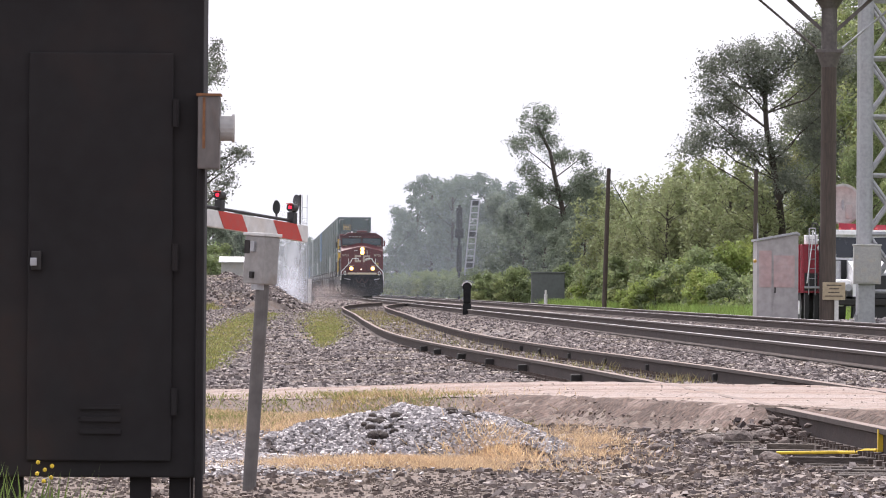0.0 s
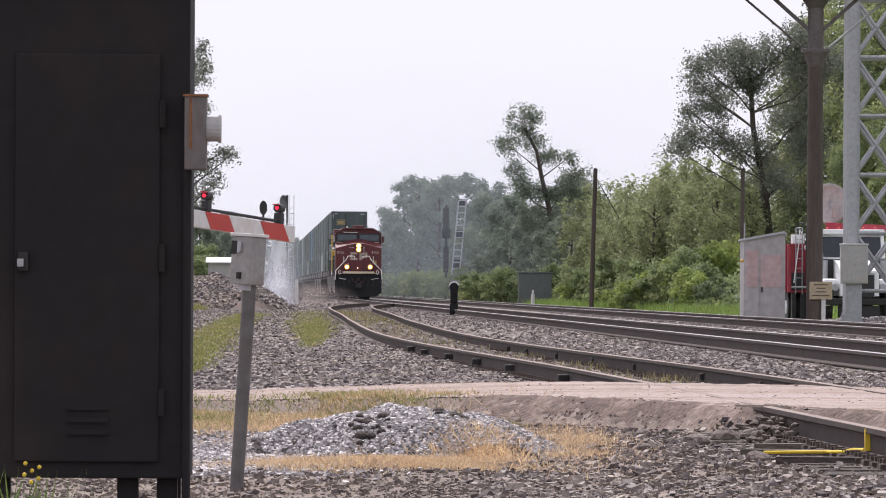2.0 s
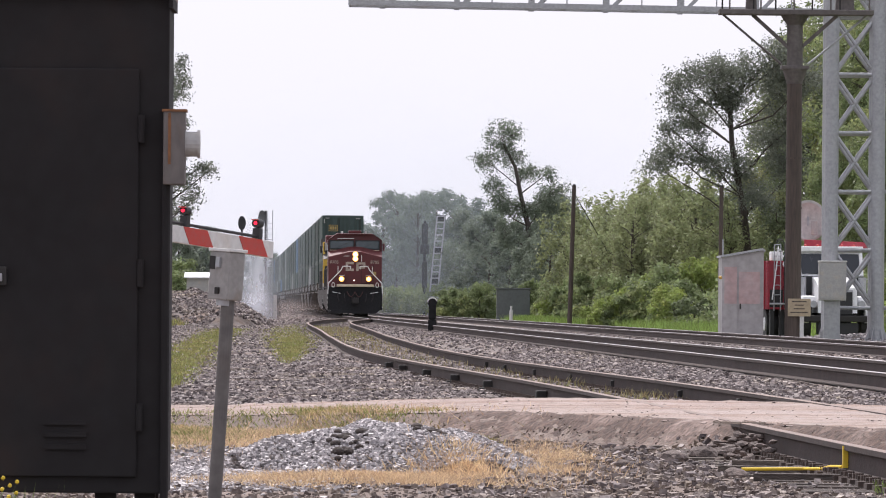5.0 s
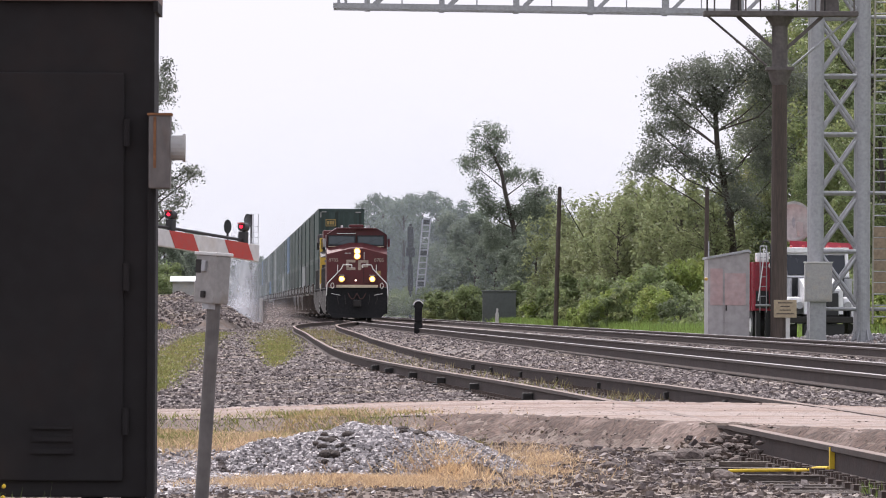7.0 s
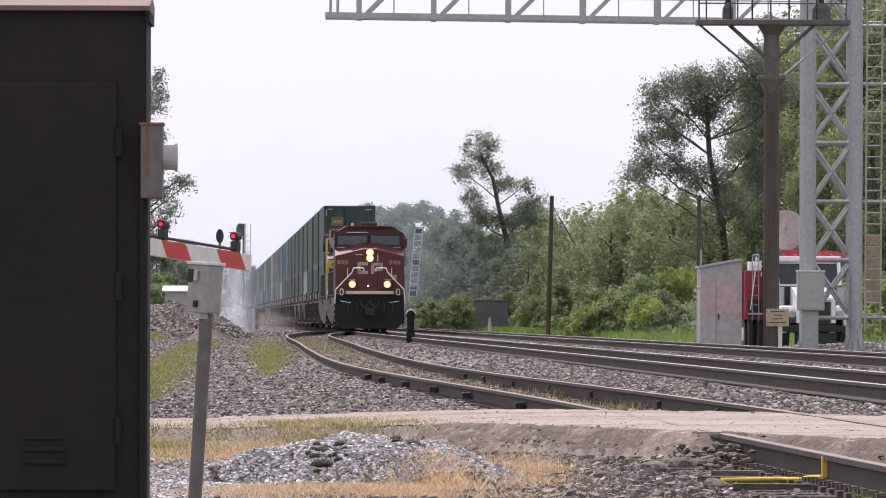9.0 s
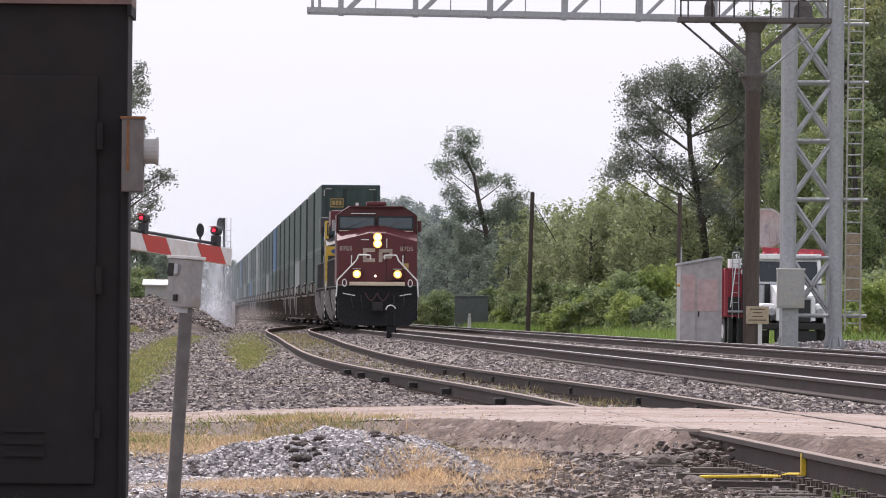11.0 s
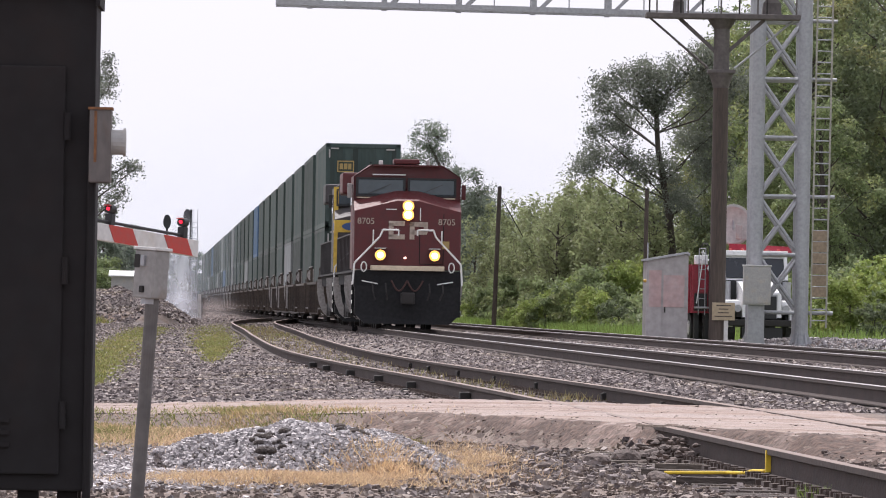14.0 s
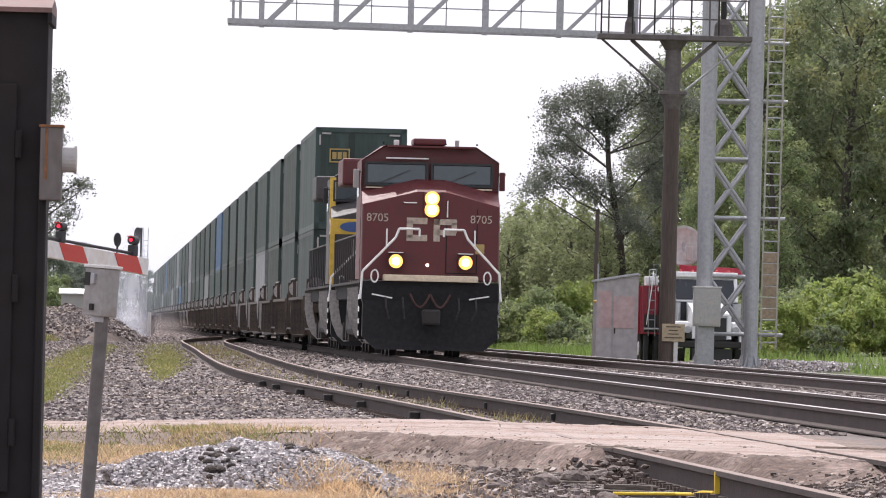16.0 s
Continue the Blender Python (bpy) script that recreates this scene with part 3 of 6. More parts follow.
        for x0, x1, z0, z1 in ((0.34, 0.36, 1.85, 3.45), (1.02, 1.04, 1.85, 3.30), (0.34, 1.04, 1.85, 1.87)):
            part("door_seam", box(B(), x0, x1, 0.288, 0.300, z0, z1), M_PLOW, nose)
        for x in (-1.05, -0.35, 0.35, 1.05):
            part("roof_bolt", box(B(), x - 0.02, x + 0.02, 1.6, 1.66, 4.74, 4.78), M_PLOW, cabin)
        for x in (-1.0, -0.62, 0.62, 1.0):
            part("hose", pipe(B(), [(x, -0.36, 1.30), (x + 0.02, -0.46, 1.05), (x * 0.92, -0.44, 0.82)], 0.022, 6), M_IRON, e)
        part("sill_line", box(B(), -1.44, 1.38, 1.11, 1.15, 3.735, 3.765), M_CREAM, cabin)
        for x in (-1.19, 1.12):
            text("road_number", "8705", 0.25, M_FADE, e, pose(x, 0.292, 3.06, 90, 0, 0))
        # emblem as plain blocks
        for blocks in (((-0.54, -0.40, 2.62, 3.02), (-0.54, -0.08, 2.94, 3.08), (-0.54, -0.08, 2.56, 2.70)), ((0.06, 0.20, 2.56, 3.06), (0.06, 0.58, 2.93, 3.06), (0.46, 0.58, 2.76, 2.98), (0.1, 0.56, 2.70, 2.82))):
            eb = B()
            for x0, x1, z0, z1 in blocks:
                box(eb, x0, x1, 0.282, 0.296, z0, z1)
            part("emblem", eb, M_FADE, e, "large faded cream emblem block")
        sh = box(B(), 1.0, 1.2, 0.285, 0.297, 2.30, 2.52, 0.005)
        part("shield_mark", sh, M_MARK, e)
        part("marker_light", rod(B(), (-0.06, 0.27, 2.03), (-0.06, 0.31, 2.03), 0.035), glow("marker_glow", (1, 0.75, 0.6), 4), e)
    return e


def container(paint, label, marks):
    """A 53-foot high-cube box: corner posts, rails, corrugated sides, doors; origin at the base, front end at y = 0."""
    e = thing("shipping_container", Matrix(), label, "container", "containers on the train")
    L, W, H = 16.15, 1.295, 2.90
    bm = B()
    ribs = []
    for k in range(41):
        y = 0.035 + (L - 0.07) * k / 40
        ribs.append((W - (0.0 if k % 2 else 0.045), y))
    outline = [(x, y) for x, y in ribs] + [(-x, y) for x, y in ribs[::-1]]
    prism(bm, outline, "z", 0.14, H - 0.10)
    part("corrugated_body", bm, paint, e)
    part("roof", box(B(), -W + 0.02, W - 0.02, 0.05, L - 0.05, H - 0.10, H - 0.02), paint, e)
    fr = B()
    for s in (-1, 1):
        for y in (0.08, L - 0.08):
            box(fr, s * (W - 0.07) - 0.075, s * (W - 0.07) + 0.075, y - 0.09, y + 0.09, 0.0, H)
        box(fr, s * (W - 0.05) - 0.05, s * (W - 0.05) + 0.05, 0, L, H - 0.12, H)
        box(fr, s * (W - 0.05) - 0.05, s * (W - 0.05) + 0.05, 0, L, 0, 0.16)
    for y in (0.05, L - 0.05):
        box(fr, -W, W, y - 0.06, y + 0.06, H - 0.13, H)
        box(fr, -W, W, y - 0.06, y + 0.06, 0, 0.18)
    part("frame", fr, paint, e)
    rib = finish(box(B(), -0.09, 0.09, 0.012, 0.06, 0.22, H - 0.18), "end_rib", paint)
    for k in range(9):
        share("end_rib", rib, e, pose(-1.08 + 0.27 * k, 0, 0))
    tick = B()
    box(tick, -1.12, -0.86, -0.022, -0.014, H - 0.20, H - 0.15)
    box(tick, 0.80, 1.1, -0.022, -0.014, H - 0.22, H - 0.17)
    box(tick, -1.2, -1.15, -0.022, -0.014, H - 0.5, H - 0.22)
    part("reflective_mark", tick, M_GREYBOX, e)
    if marks:
        mk = B()
        for a, b, c, d in ((-0.9, -0.32, 1.90, 1.94), (-0.9, -0.32, 2.26, 2.30), (-0.9, -0.86, 1.94, 2.26), (-0.36, -0.32, 1.94, 2.26),
                           (-0.82, -0.70, 2.0, 2.2), (-0.67, -0.55, 2.0, 2.2), (-0.52, -0.41, 2.0, 2.2)):
            box(mk, a, b, -0.024, -0.012, c, d)
        part("emblem", mk, M_MARK, e, "gold framed emblem blocks")
    return e


def well_car(plate):
    e = thing("well_car", Matrix(), "rust-brown double-stack well car with deep side sills", "rail car", "well cars of the train")
    L = 20.6
    for s in (-1, 1):
        bm = B()
        prism(bm, [(1.6, 0.95), (3.6, 0.34), (17.0, 0.34), (19.0, 0.95), (19.0, 1.38), (1.6, 1.38)], "x", s * 1.42 - 0.05, s * 1.42 + 0.05)
        sill = part("side_sill", bm, M_WELL, e)
        rib = finish(box(B(), s * 1.49 - 0.025, s * 1.49 + 0.025, -0.05, 0.05, 0.36, 1.36), "sill_rib", M_WELL)
        for k in range(9):
            share("sill_rib", rib, sill, pose(0, 3.7 + 1.65 * k, 0))
        part("top_chord", box(B(), s * 1.45 - 0.09, s * 1.45 + 0.09, 1.6, 19.0, 1.38, 1.46), M_WELL, sill)
        lad = B()
        for z in (0.55, 0.85, 1.15, 1.45):
            box(lad, s * 1.52 - 0.015, s * 1.52 + 0.015, 0.7, 1.1, z, z + 0.03)
        box(lad, s * 1.52 - 0.015, s * 1.52 + 0.015, 0.68, 0.72, 0.5, 1.6)
        box(lad, s * 1.52 - 0.015, s * 1.52 + 0.015, 1.08, 1.12, 0.5, 1.6)
        part("ladder", lad, M_WELL, e)
        sc = B()
        prism(sc, [(s * 1.58, 1.46), (s * 1.20, 1.46), (s * 1.19, 1.05), (s * 1.13, 0.70), (s * 1.02, 0.42), (s * 0.90, 0.28), (s * 1.26, 0.24), (s * 1.42, 0.42), (s * 1.53, 0.72), (s * 1.58, 1.08)], "y", 1.50, 1.55)
        part("end_plate", sc, plate, e)
    part("well_floor", box(B(), -1.38, 1.38, 3.2, 17.4, 0.36, 0.46), M_WELL, e)
    for y0, y1 in ((0.2, 2.6), (18.0, 20.4)):
        part("end_platform", box(B(), -1.4, 1.4, y0, y1, 1.0, 1.22, 0.02), M_WELL, e)
    wm, am = wheel_meshes(0.46)
    for y0 in (0.3, 18.6):
        fr = B()
        for s in (-1, 1):
            prism(fr, [(y0 - 0.3, 0.62), (y0 + 0.45, 0.34), (y0 + 1.3, 0.34), (y0 + 2.05, 0.62), (y0 + 1.4, 0.86), (y0 + 0.35, 0.86)], "x", s * 1.0 - 0.08, s * 1.0 + 0.08)
        box(fr, -1.0, 1.0, y0 + 0.7, y0 + 1.05, 0.4, 0.85)
        part("bogie_frame", fr, M_TRUCK, e)
        for y in (y0, y0 + 1.75):
            wheelset(e, y, wm, am)
    part("coupler", box(B(), -0.13, 0.13, -0.6, 0.3, 0.72, 0.98, 0.03), M_IRON, e)
    for s in (-1, 1):
        for y in (0.35, 2.2, 18.3, 20.2):
            part("end_post", bar(B(), (s * 1.36, y, 1.2), (s * 1.36, y, 2.05), 0.05, 0.05), M_WELL, e)
        for y0, y1 in ((0.35, 2.2), (18.3, 20.2)):
            part("end_handrail", bar(B(), (s * 1.36, y0, 2.05), (s * 1.36, y1, 2.05), 0.04, 0.04), M_DUSTY, e)
            part("side_step", box(B(), s * 1.42 - 0.1, s * 1.42 + 0.1, y0, y0 + 0.5, 0.50, 0.55), M_DUSTY, e)
            part("air_tank", rod(B(), (s * 1.05, y0 + 0.3, 1.38), (s * 1.05, y1 - 0.3, 1.38), 0.15, seg=14), M_GREYBOX, e)
        part("guide_post", box(B(), s * 1.40 - 0.06, s * 1.40 + 0.06, 2.55, 2.75, 1.38, 1.95, 0.02), M_WELL, e)
    part("brake_wheel", rod(B(), (-1.25, 0.26, 1.75), (-1.25, 0.30, 1.75), 0.24, seg=18), M_DUSTY, e)
    part("brake_box", box(B(), -1.36, -1.12, 0.3, 0.5, 1.25, 1.7, 0.02), M_IRON, e)
    return e


lead = locomotive("locomotive", M_MAROON, "maroon diesel locomotive with lit headlights and black plow", True)
second = locomotive("locomotive", M_HOOD, "dark grey and yellow diesel locomotive behind the maroon one", False)
TRAIN = [(lead, 0.0, 0.0), (second, 22.3, 0.0)]
UNITS, PITCH, FIRST = 31, 20.6, 43.9
car0, car1 = well_car(M_DUSTY), well_car(M_WELL)
boxes0 = {"g": container(M_GREEN, "dark green corrugated 53-foot shipping container", True),
          "b": container(M_BLUE, "blue corrugated 53-foot shipping container", False),
          "s": container(M_GREY, "grey corrugated 53-foot shipping container", False)}
UPPER = "ggggggggbgggggsgggsggggbgggggsg"
LOWER = "gggsggggggsgggsggbggsggggsggggg"
used = set()
for k in range(UNITS):
    TRAIN.append((car1 if k == 0 else car0 if k == 3 else copy_thing(car0 if k % 11 in (3, 4, 5) else car1, Matrix()), FIRST + PITCH * k, 0.0))
    for row, z in ((LOWER, 0.46), (UPPER, 3.38)):
        proto = boxes0[row[k]]
        ob = proto if row[k] not in used else copy_thing(proto, Matrix())
        used.add(row[k])
        TRAIN.append((ob, FIRST + PITCH * k + 2.2, z))


def motions():
    """The train rolls towards the camera at an even pace."""
    for ob, back, z in TRAIN:
        walk(ob, [(t, train_pose(t, back) @ pose(0, 0, z)) for t in range(0, 17, 2)])


# ---- near things beside the crossing ----
def gz(x, y):
    return float(ground_z(x, y))


M_SIDEBOX = mat("dull_box_paint", (0.155, 0.138, 0.13), 0.8, vary=0.2, fine=30, coarse=7, second=(0.13, 0.075, 0.05), amount=0.5, stretch=(1, 1, 0.4))


def signal_case():
    e = thing("signal_case", pose(0, 27.0, 0), "dark weathered steel signal case standing on legs", "equipment cabinet")
    x0, x1, z0, z1 = -1.66, -0.885, -0.06, 1.768
    part("body", box(B(), x0, x1, 0, 0.5, z0, z1, 0.008), M_CASE, e)
    door = part("door", box(B(), -1.525, -0.995, -0.018, 0.004, 0.0, 1.50, 0.006), M_CASE, e)
    hw = box(B(), -1.512, -1.475, -0.05, -0.018, 0.70, 0.77, 0.006)
    part("handle", hw, M_IRON, door)
    part("padlock", box(B(), -1.515, -1.49, -0.065, -0.05, 0.715, 0.745, 0.004), M_GALV, door)
    for z in (0.22, 0.75, 1.28):
        part("hinge", rod(B(), (-0.985, -0.022, z - 0.05), (-0.985, -0.022, z + 0.05), 0.012), M_CASE, door)
    for k in range(3):
        part("louvre", box(B(), -1.33, -1.18, -0.028, -0.016, 0.10 + 0.045 * k, 0.118 + 0.045 * k), M_CASE, door)
    bm = B()
    prism(bm, [(-0.03, 1.764), (0.54, 1.764), (0.54, 1.80), (0.27, 1.825), (-0.03, 1.782)], "x", x0 - 0.02, x1 + 0.012)
    part("roof", bm, mat("faded_case_roof", (0.17, 0.10, 0.088), 0.7, vary=0.2, fine=20, coarse=3), e, "faded reddish sheet roof")
    part("roof_lip", box(B(), x1 - 0.004, x1 + 0.012, -0.03, 0.52, 1.725, 1.764), M_CASE, e)
    for x, y in ((-1.11, 0.05), (-0.965, 0.05), (-1.6, 0.05), (-1.6, 0.4), (-0.965, 0.4)):
        part("leg", box(B(), x - 0.038, x + 0.038, y, y + 0.09, gz(x, 27.2) - 0.05 , z0), M_CASE, e)
    rb = part("side_box", box(B(), -0.904, -0.824, -0.06, 0.10, 1.075, 1.345, 0.006), M_SIDEBOX, e, "pale junction box with rust streaks")
    part("rust_streak", box(B(), -0.886, -0.876, -0.063, -0.058, 1.15, 1.338), M_RUST, rb)
    part("rusty_top", box(B(), -0.909, -0.819, -0.065, 0.105, 1.343, 1.352), M_RUST, rb)
    part("horn", rod(B(), (-0.824, 0.0, 1.225), (-0.776, 0.0, 1.225), 0.046, seg=20), M_GREYBOX, e, "white round horn")
    part("horn_rim", rod(B(), (-0.780, 0.0, 1.225), (-0.770, 0.0, 1.225), 0.052, seg=20), M_GREYBOX, e)
    part("conduit", rod(B(), (-0.893, -0.01, gz(-0.89, 27) - 0.03), (-0.893, -0.01, 1.08), 0.016), M_CASE, e)
    return e


M_POSTBOX = mat("weathered_box_paint", (0.30, 0.288, 0.275), 0.7, vary=0.15, fine=30, coarse=6, second=(0.21, 0.18, 0.155), amount=0.3)


def post_box():
    """A leaning pipe post with a small box on its top."""
    b = Vector((-1.02, 38.9, gz(-1.02, 38.9) - 0.005))
    e = thing("junction_post", Matrix.Translation(b), "leaning grey pipe post with pale junction box on top", "junction box")
    lean = pose(0, 0, 0, 0, 3.4, 0)
    part("post", rod(B(), (0, 0, 0), (0, 0, 1.12), 0.036, seg=16), mat("weathered_pipe", (0.15, 0.138, 0.132), 0.75, 0.2, vary=0.25, fine=14, coarse=3, second=(0.12, 0.10, 0.09), amount=0.4), e, m=lean, smooth=False)
    m = lean @ pose(-0.018, 0, 1.10, 0, 0, 52)
    bx = part("box", box(B(), -0.062, 0.066, -0.067, 0.067, 0, 0.255, 0.008), M_POSTBOX, e, "pale grey steel box", m=m)
    part("lid", box(B(), -0.070, 0.075, -0.076, 0.076, 0.255, 0.272, 0.004), M_WHITE, bx, "white lid")
    part("hasp", box(B(), -0.082, -0.06, -0.012, 0.014, 0.17, 0.225, 0.004), M_GALV, bx)
    part("lower_hasp", box(B(), -0.078, -0.06, -0.012, 0.012, 0.03, 0.065, 0.003), M_IRON, bx)
    part("hinge", rod(B(), (-0.064, -0.070, 0.03), (-0.064, -0.070, 0.23), 0.006), M_POSTBOX, bx)
    part("plate", box(B(), -0.066, -0.060, 0.03, 0.065, 0.16, 0.23), M_IRON, bx)
    part("collar", rod(B(), (0.0, 0, -0.03), (0.0, 0, 0.004), 0.044, seg=16), M_GALV, bx)
    return e


def crossing_gate():
    """The lowered arm with stripes and lamps; its mast stands out of sight beside the lane."""
    tip, inner = Vector((-1.05, 56.0, 1.05)), Vector((-1.745, 54.7, 1.155))
    d = (inner - tip).normalized()
    root = tip + d * 7.2
    m = Matrix.Translation(tip) @ d.to_track_quat("X", "Z").to_matrix().to_4x4()
    e = thing("crossing_gate", Matrix(), "lowered crossing gate arm striped red and white with red lamps", "crossing gate")
    arm = part("arm", box(B(), 0, 7.2, -0.022, 0.022, -0.062, 0.066, 0.006), M_WHITE, e, m=m)
    for k in range(8):
        x = 0.19 + 0.84 * k
        for s in (-1, 1):
            bm = B()
            prism(bm, [(x, 0.064), (x + 0.36, 0.064), (x + 0.26, -0.060), (x - 0.10, -0.060)], "y", s * 0.0245 - 0.0015, s * 0.0245 + 0.0015)
            part("stripe", bm, M_RED, arm, "red reflective stripe")
    part("conduit", pipe(B(), [(0.2, 0, 0.085), (6.8, 0, 0.085)], 0.012), M_BLACK, arm)
    for x in (0.22, 1.33, 4.0):
        lp = box(B(), x - 0.03, x + 0.03, -0.03, 0.03, 0.064, 0.15, 0.006)
        lamp = part("lamp", lp, M_BLACK, arm)
        part("lamp_housing", rod(B(), (x - 0.035, 0, 0.185), (x + 0.035, 0, 0.185), 0.034, seg=20), M_BLACK, lamp)
        part("lens", rod(B(), (x + 0.035, 0, 0.185), (x + 0.045, 0, 0.185), 0.0125, seg=18), G_RED, lamp, "glowing red lens")
        part("lens_hood", box(B(), x + 0.03, x + 0.07, -0.022, 0.022, 0.207, 0.213), M_RED, lamp)
    zb = gz(root.x, root.y)
    part("mast", rod(B(), (root.x, root.y, zb), (root.x, root.y, 2.9), 0.06, seg=14), M_GALV, e)
    part("mechanism", box(B(), root.x - 0.25, root.x + 0.25, root.y - 0.3, root.y + 0.3, 0.75, 1.5, 0.02), M_GALV, e)
    part("foundation", box(B(), root.x - 0.3, root.x + 0.3, root.y - 0.3, root.y + 0.3, zb - 0.2, zb + 0.1), M_GREYBOX, e)
    return e


def bmesh_dome(x, y, z, r):
    bm = B()
    bmesh.ops.create_uvsphere(bm, u_segments=12, v_segments=8, radius=r, matrix=Matrix.Translation((x, y, z)))
    return bm


signal_case()
post_box()
crossing_gate()

# small things on the ground by the near rail
bar_ = B()
pipe(bar_, [(1.985, 43.6, -0.318), (2.36, 43.6, -0.312), (2.45, 43.3, -0.305), (2.49, 43.2, -0.29), (2.545, 42.95, -0.285)], 0.010)
single("yellow_rod", bar_, M_YELLOW, Matrix(), "bent yellow-painted steel rod lying beside the rail", "rod")
yx = float(siding_x(42.9)) - 0.755
single("rail_mark", box(B(), yx - 0.041, yx - 0.011, 42.86, 42.94, -0.15 - 0.14, -0.162), M_YELLOW, Matrix(), "yellow paint mark across the rail", "paint mark")
M_PLANK = mat("weathered_plank", (0.40, 0.33, 0.27), 0.9, vary=0.3, fine=20, coarse=2, stretch=(0.5, 6, 6), bump=0.5)
for x0, y0, x1, y1 in ((2.12, 50.6, 2.44, 50.3), (3.85, 52.6, 4.5, 52.2)):
    z = -0.15
    single("crossing_plank", bar(B(), (x0, y0, z), (x1, y1, z), 0.05, 0.016), M_PLANK, Matrix(), "loose weathered timber at the road's edge", "plank", "road edge planks")


# ---- signals ----
def dwarf_signal():
    x, y = 0.77, 235.0
    e = thing("dwarf_signal", pose(x, y, gz(x, y) - 0.02), "low black trackside signal with a hooded round top", "signal")
    part("base", box(B(), -0.135, 0.135, -0.15, 0.15, 0, 0.40, 0.02), M_PLOW, e)
    part("body", box(B(), -0.12, 0.12, -0.12, 0.12, 0.40, 0.95, 0.05), M_PLOW, e)
    hd = part("head", rod(B(), (0, -0.13, 0.94), (0, 0.13, 0.94), 0.15, seg=24), M_PLOW, e)
    bm = B()
    pts = [(0.155 * math.cos(a), -0.16, 0.94 + 0.155 * math.sin(a)) for a in np.linspace(0.3, math.pi - 0.1, 12)]
    pipe(bm, pts, 0.018, 6)
    part("hood_rim", bm, M_WHITE, hd, "pale rim of the hood")
    for z in (0.55, 0.74):
        part("lens_hood", rod(B(), (0, -0.26, z), (0, -0.1, z), 0.075, seg=16), M_PLOW, e)


def far_signal():
    x, y = 1.3, 600.0
    e = thing("signal_mast", pose(x, y, gz(x, y)), "tall dark signal mast with slanting pale ladder frame", "signal")
    part("mast", rod(B(), (0, 0, -0.2), (0, 0, 7.9), 0.11), M_BLACK, e)
    for z0, z1, w in ((6.0, 7.7, 0.26), (5.2, 6.0, 0.36), (2.4, 4.6, 0.22)):
        part("signal_head", box(B(), -w, w, -0.2, 0.1, z0, z1, 0.12), M_BLACK, e)
    lad = B()
    a, b = Vector((0.60, 0, 0.2)), Vector((1.32, 0, 8.3))
    for s in (-0.32, 0.32):
        bar(lad, a + Vector((s, 0, 0)), b + Vector((s, 0, 0)), 0.12, 0.12)
    for k in range(17):
        p = a.lerp(b, k / 16)
        bar(lad, p + Vector((-0.32, 0, 0)), p + Vector((0.32, 0, 0)), 0.13, 0.1)
    part("ladder_frame", lad, M_GALV, e)
    for f, h in ((0.98, 0.35), (0.66, 0.5), (0.36, 0.5)):
        p = a.lerp(b, f)
        part("ladder_plate", box(B(), p.x - 0.4, p.x + 0.4, 0.06, 0.12, p.z - h * 0.7, p.z + h * 0.7), M_BLACK, e)


def lane_signals():
    for x, head_x, top, ladder, lbl in ((-10.23, 0.0, 6.0, False, "dark oval signal on a slim mast"), (-8.78, -0.22, 6.36, True, "ladder signal mast with dark head and lower box")):
        y = 450.0
        e = thing("signal_mast", pose(x, y, gz(x, y)), lbl, "signal")
        g = gz(x, y)
        part("mast", rod(B(), (0, 0, -0.2), (0, 0, top - g), 0.07), M_IRON, e)
        hd = B()
        prism(hd, [(head_x + 0.24 * math.cos(a), top - g - 0.42 + 0.44 * math.sin(a)) for a in np.linspace(0, 2 * math.pi, 17)[:-1]], "y", -0.12, 0.02)
        part("signal_head", hd, M_BLACK, e)
        if ladder:
            lad = B()
            for s in (0.12, 0.42):
                bar(lad, (s, 0, 0), (s, 0, top - g), 0.04, 0.04)
            for k in range(18):
                bar(lad, (0.12, 0, 0.3 + 0.33 * k), (0.42, 0, 0.3 + 0.33 * k), 0.03, 0.03)
            part("ladder", lad, M_GALV, e)
            part("relay_box", box(B(), -0.45, 0.1, -0.2, 0.1, 2.1, 2.9, 0.03), M_BLACK, e)
            part("brace_mast", rod(B(), (-0.55, 0, -0.2), (-0.55, 0, 3.6), 0.04), M_GALV, e)
            part("brace_arm", bar(B(), (-0.6, 0, 3.55), (0.4, 0, 3.55), 0.06, 0.06), M_GALV, e)
    e = thing("marker_post", pose(-7.8, 430, gz(-7.8, 430)), "short white marker post beside the track", "post")
    part("post", box(B(), -0.1, 0.1, -0.08, 0.08, -0.1, 1.5, 0.02), M_WHITE, e)


def shelter():
    x, y = -10.05, 350.0
    g = gz(x, y)
    e = thing("trackside_hut", pose(x, y, g), "small grey trackside hut with white sloping roof", "hut")
    part("shell", box(B(), -0.52, 0.52, 0, 1.6, -0.1, 1.86 - g, 0.01), M_GREYBOX, e)
    bm = B()
    prism(bm, [(-0.15, 1.84 - g), (-0.15, 1.89 - g), (0.9, 2.12 - g), (1.75, 1.92 - g), (1.75, 1.87 - g)], "x", -0.64, 0.62)
    part("roof", bm, mat("white_sheet_roof", (0.82, 0.82, 0.82), 0.5, vary=0.06), e)
    part("door", box(B(), -0.3, 0.25, -0.02, 0.0, 0.0, 1.6 - g), M_GREYBOX, e)


dwarf_signal()
far_signal()
lane_signals()
shelter()


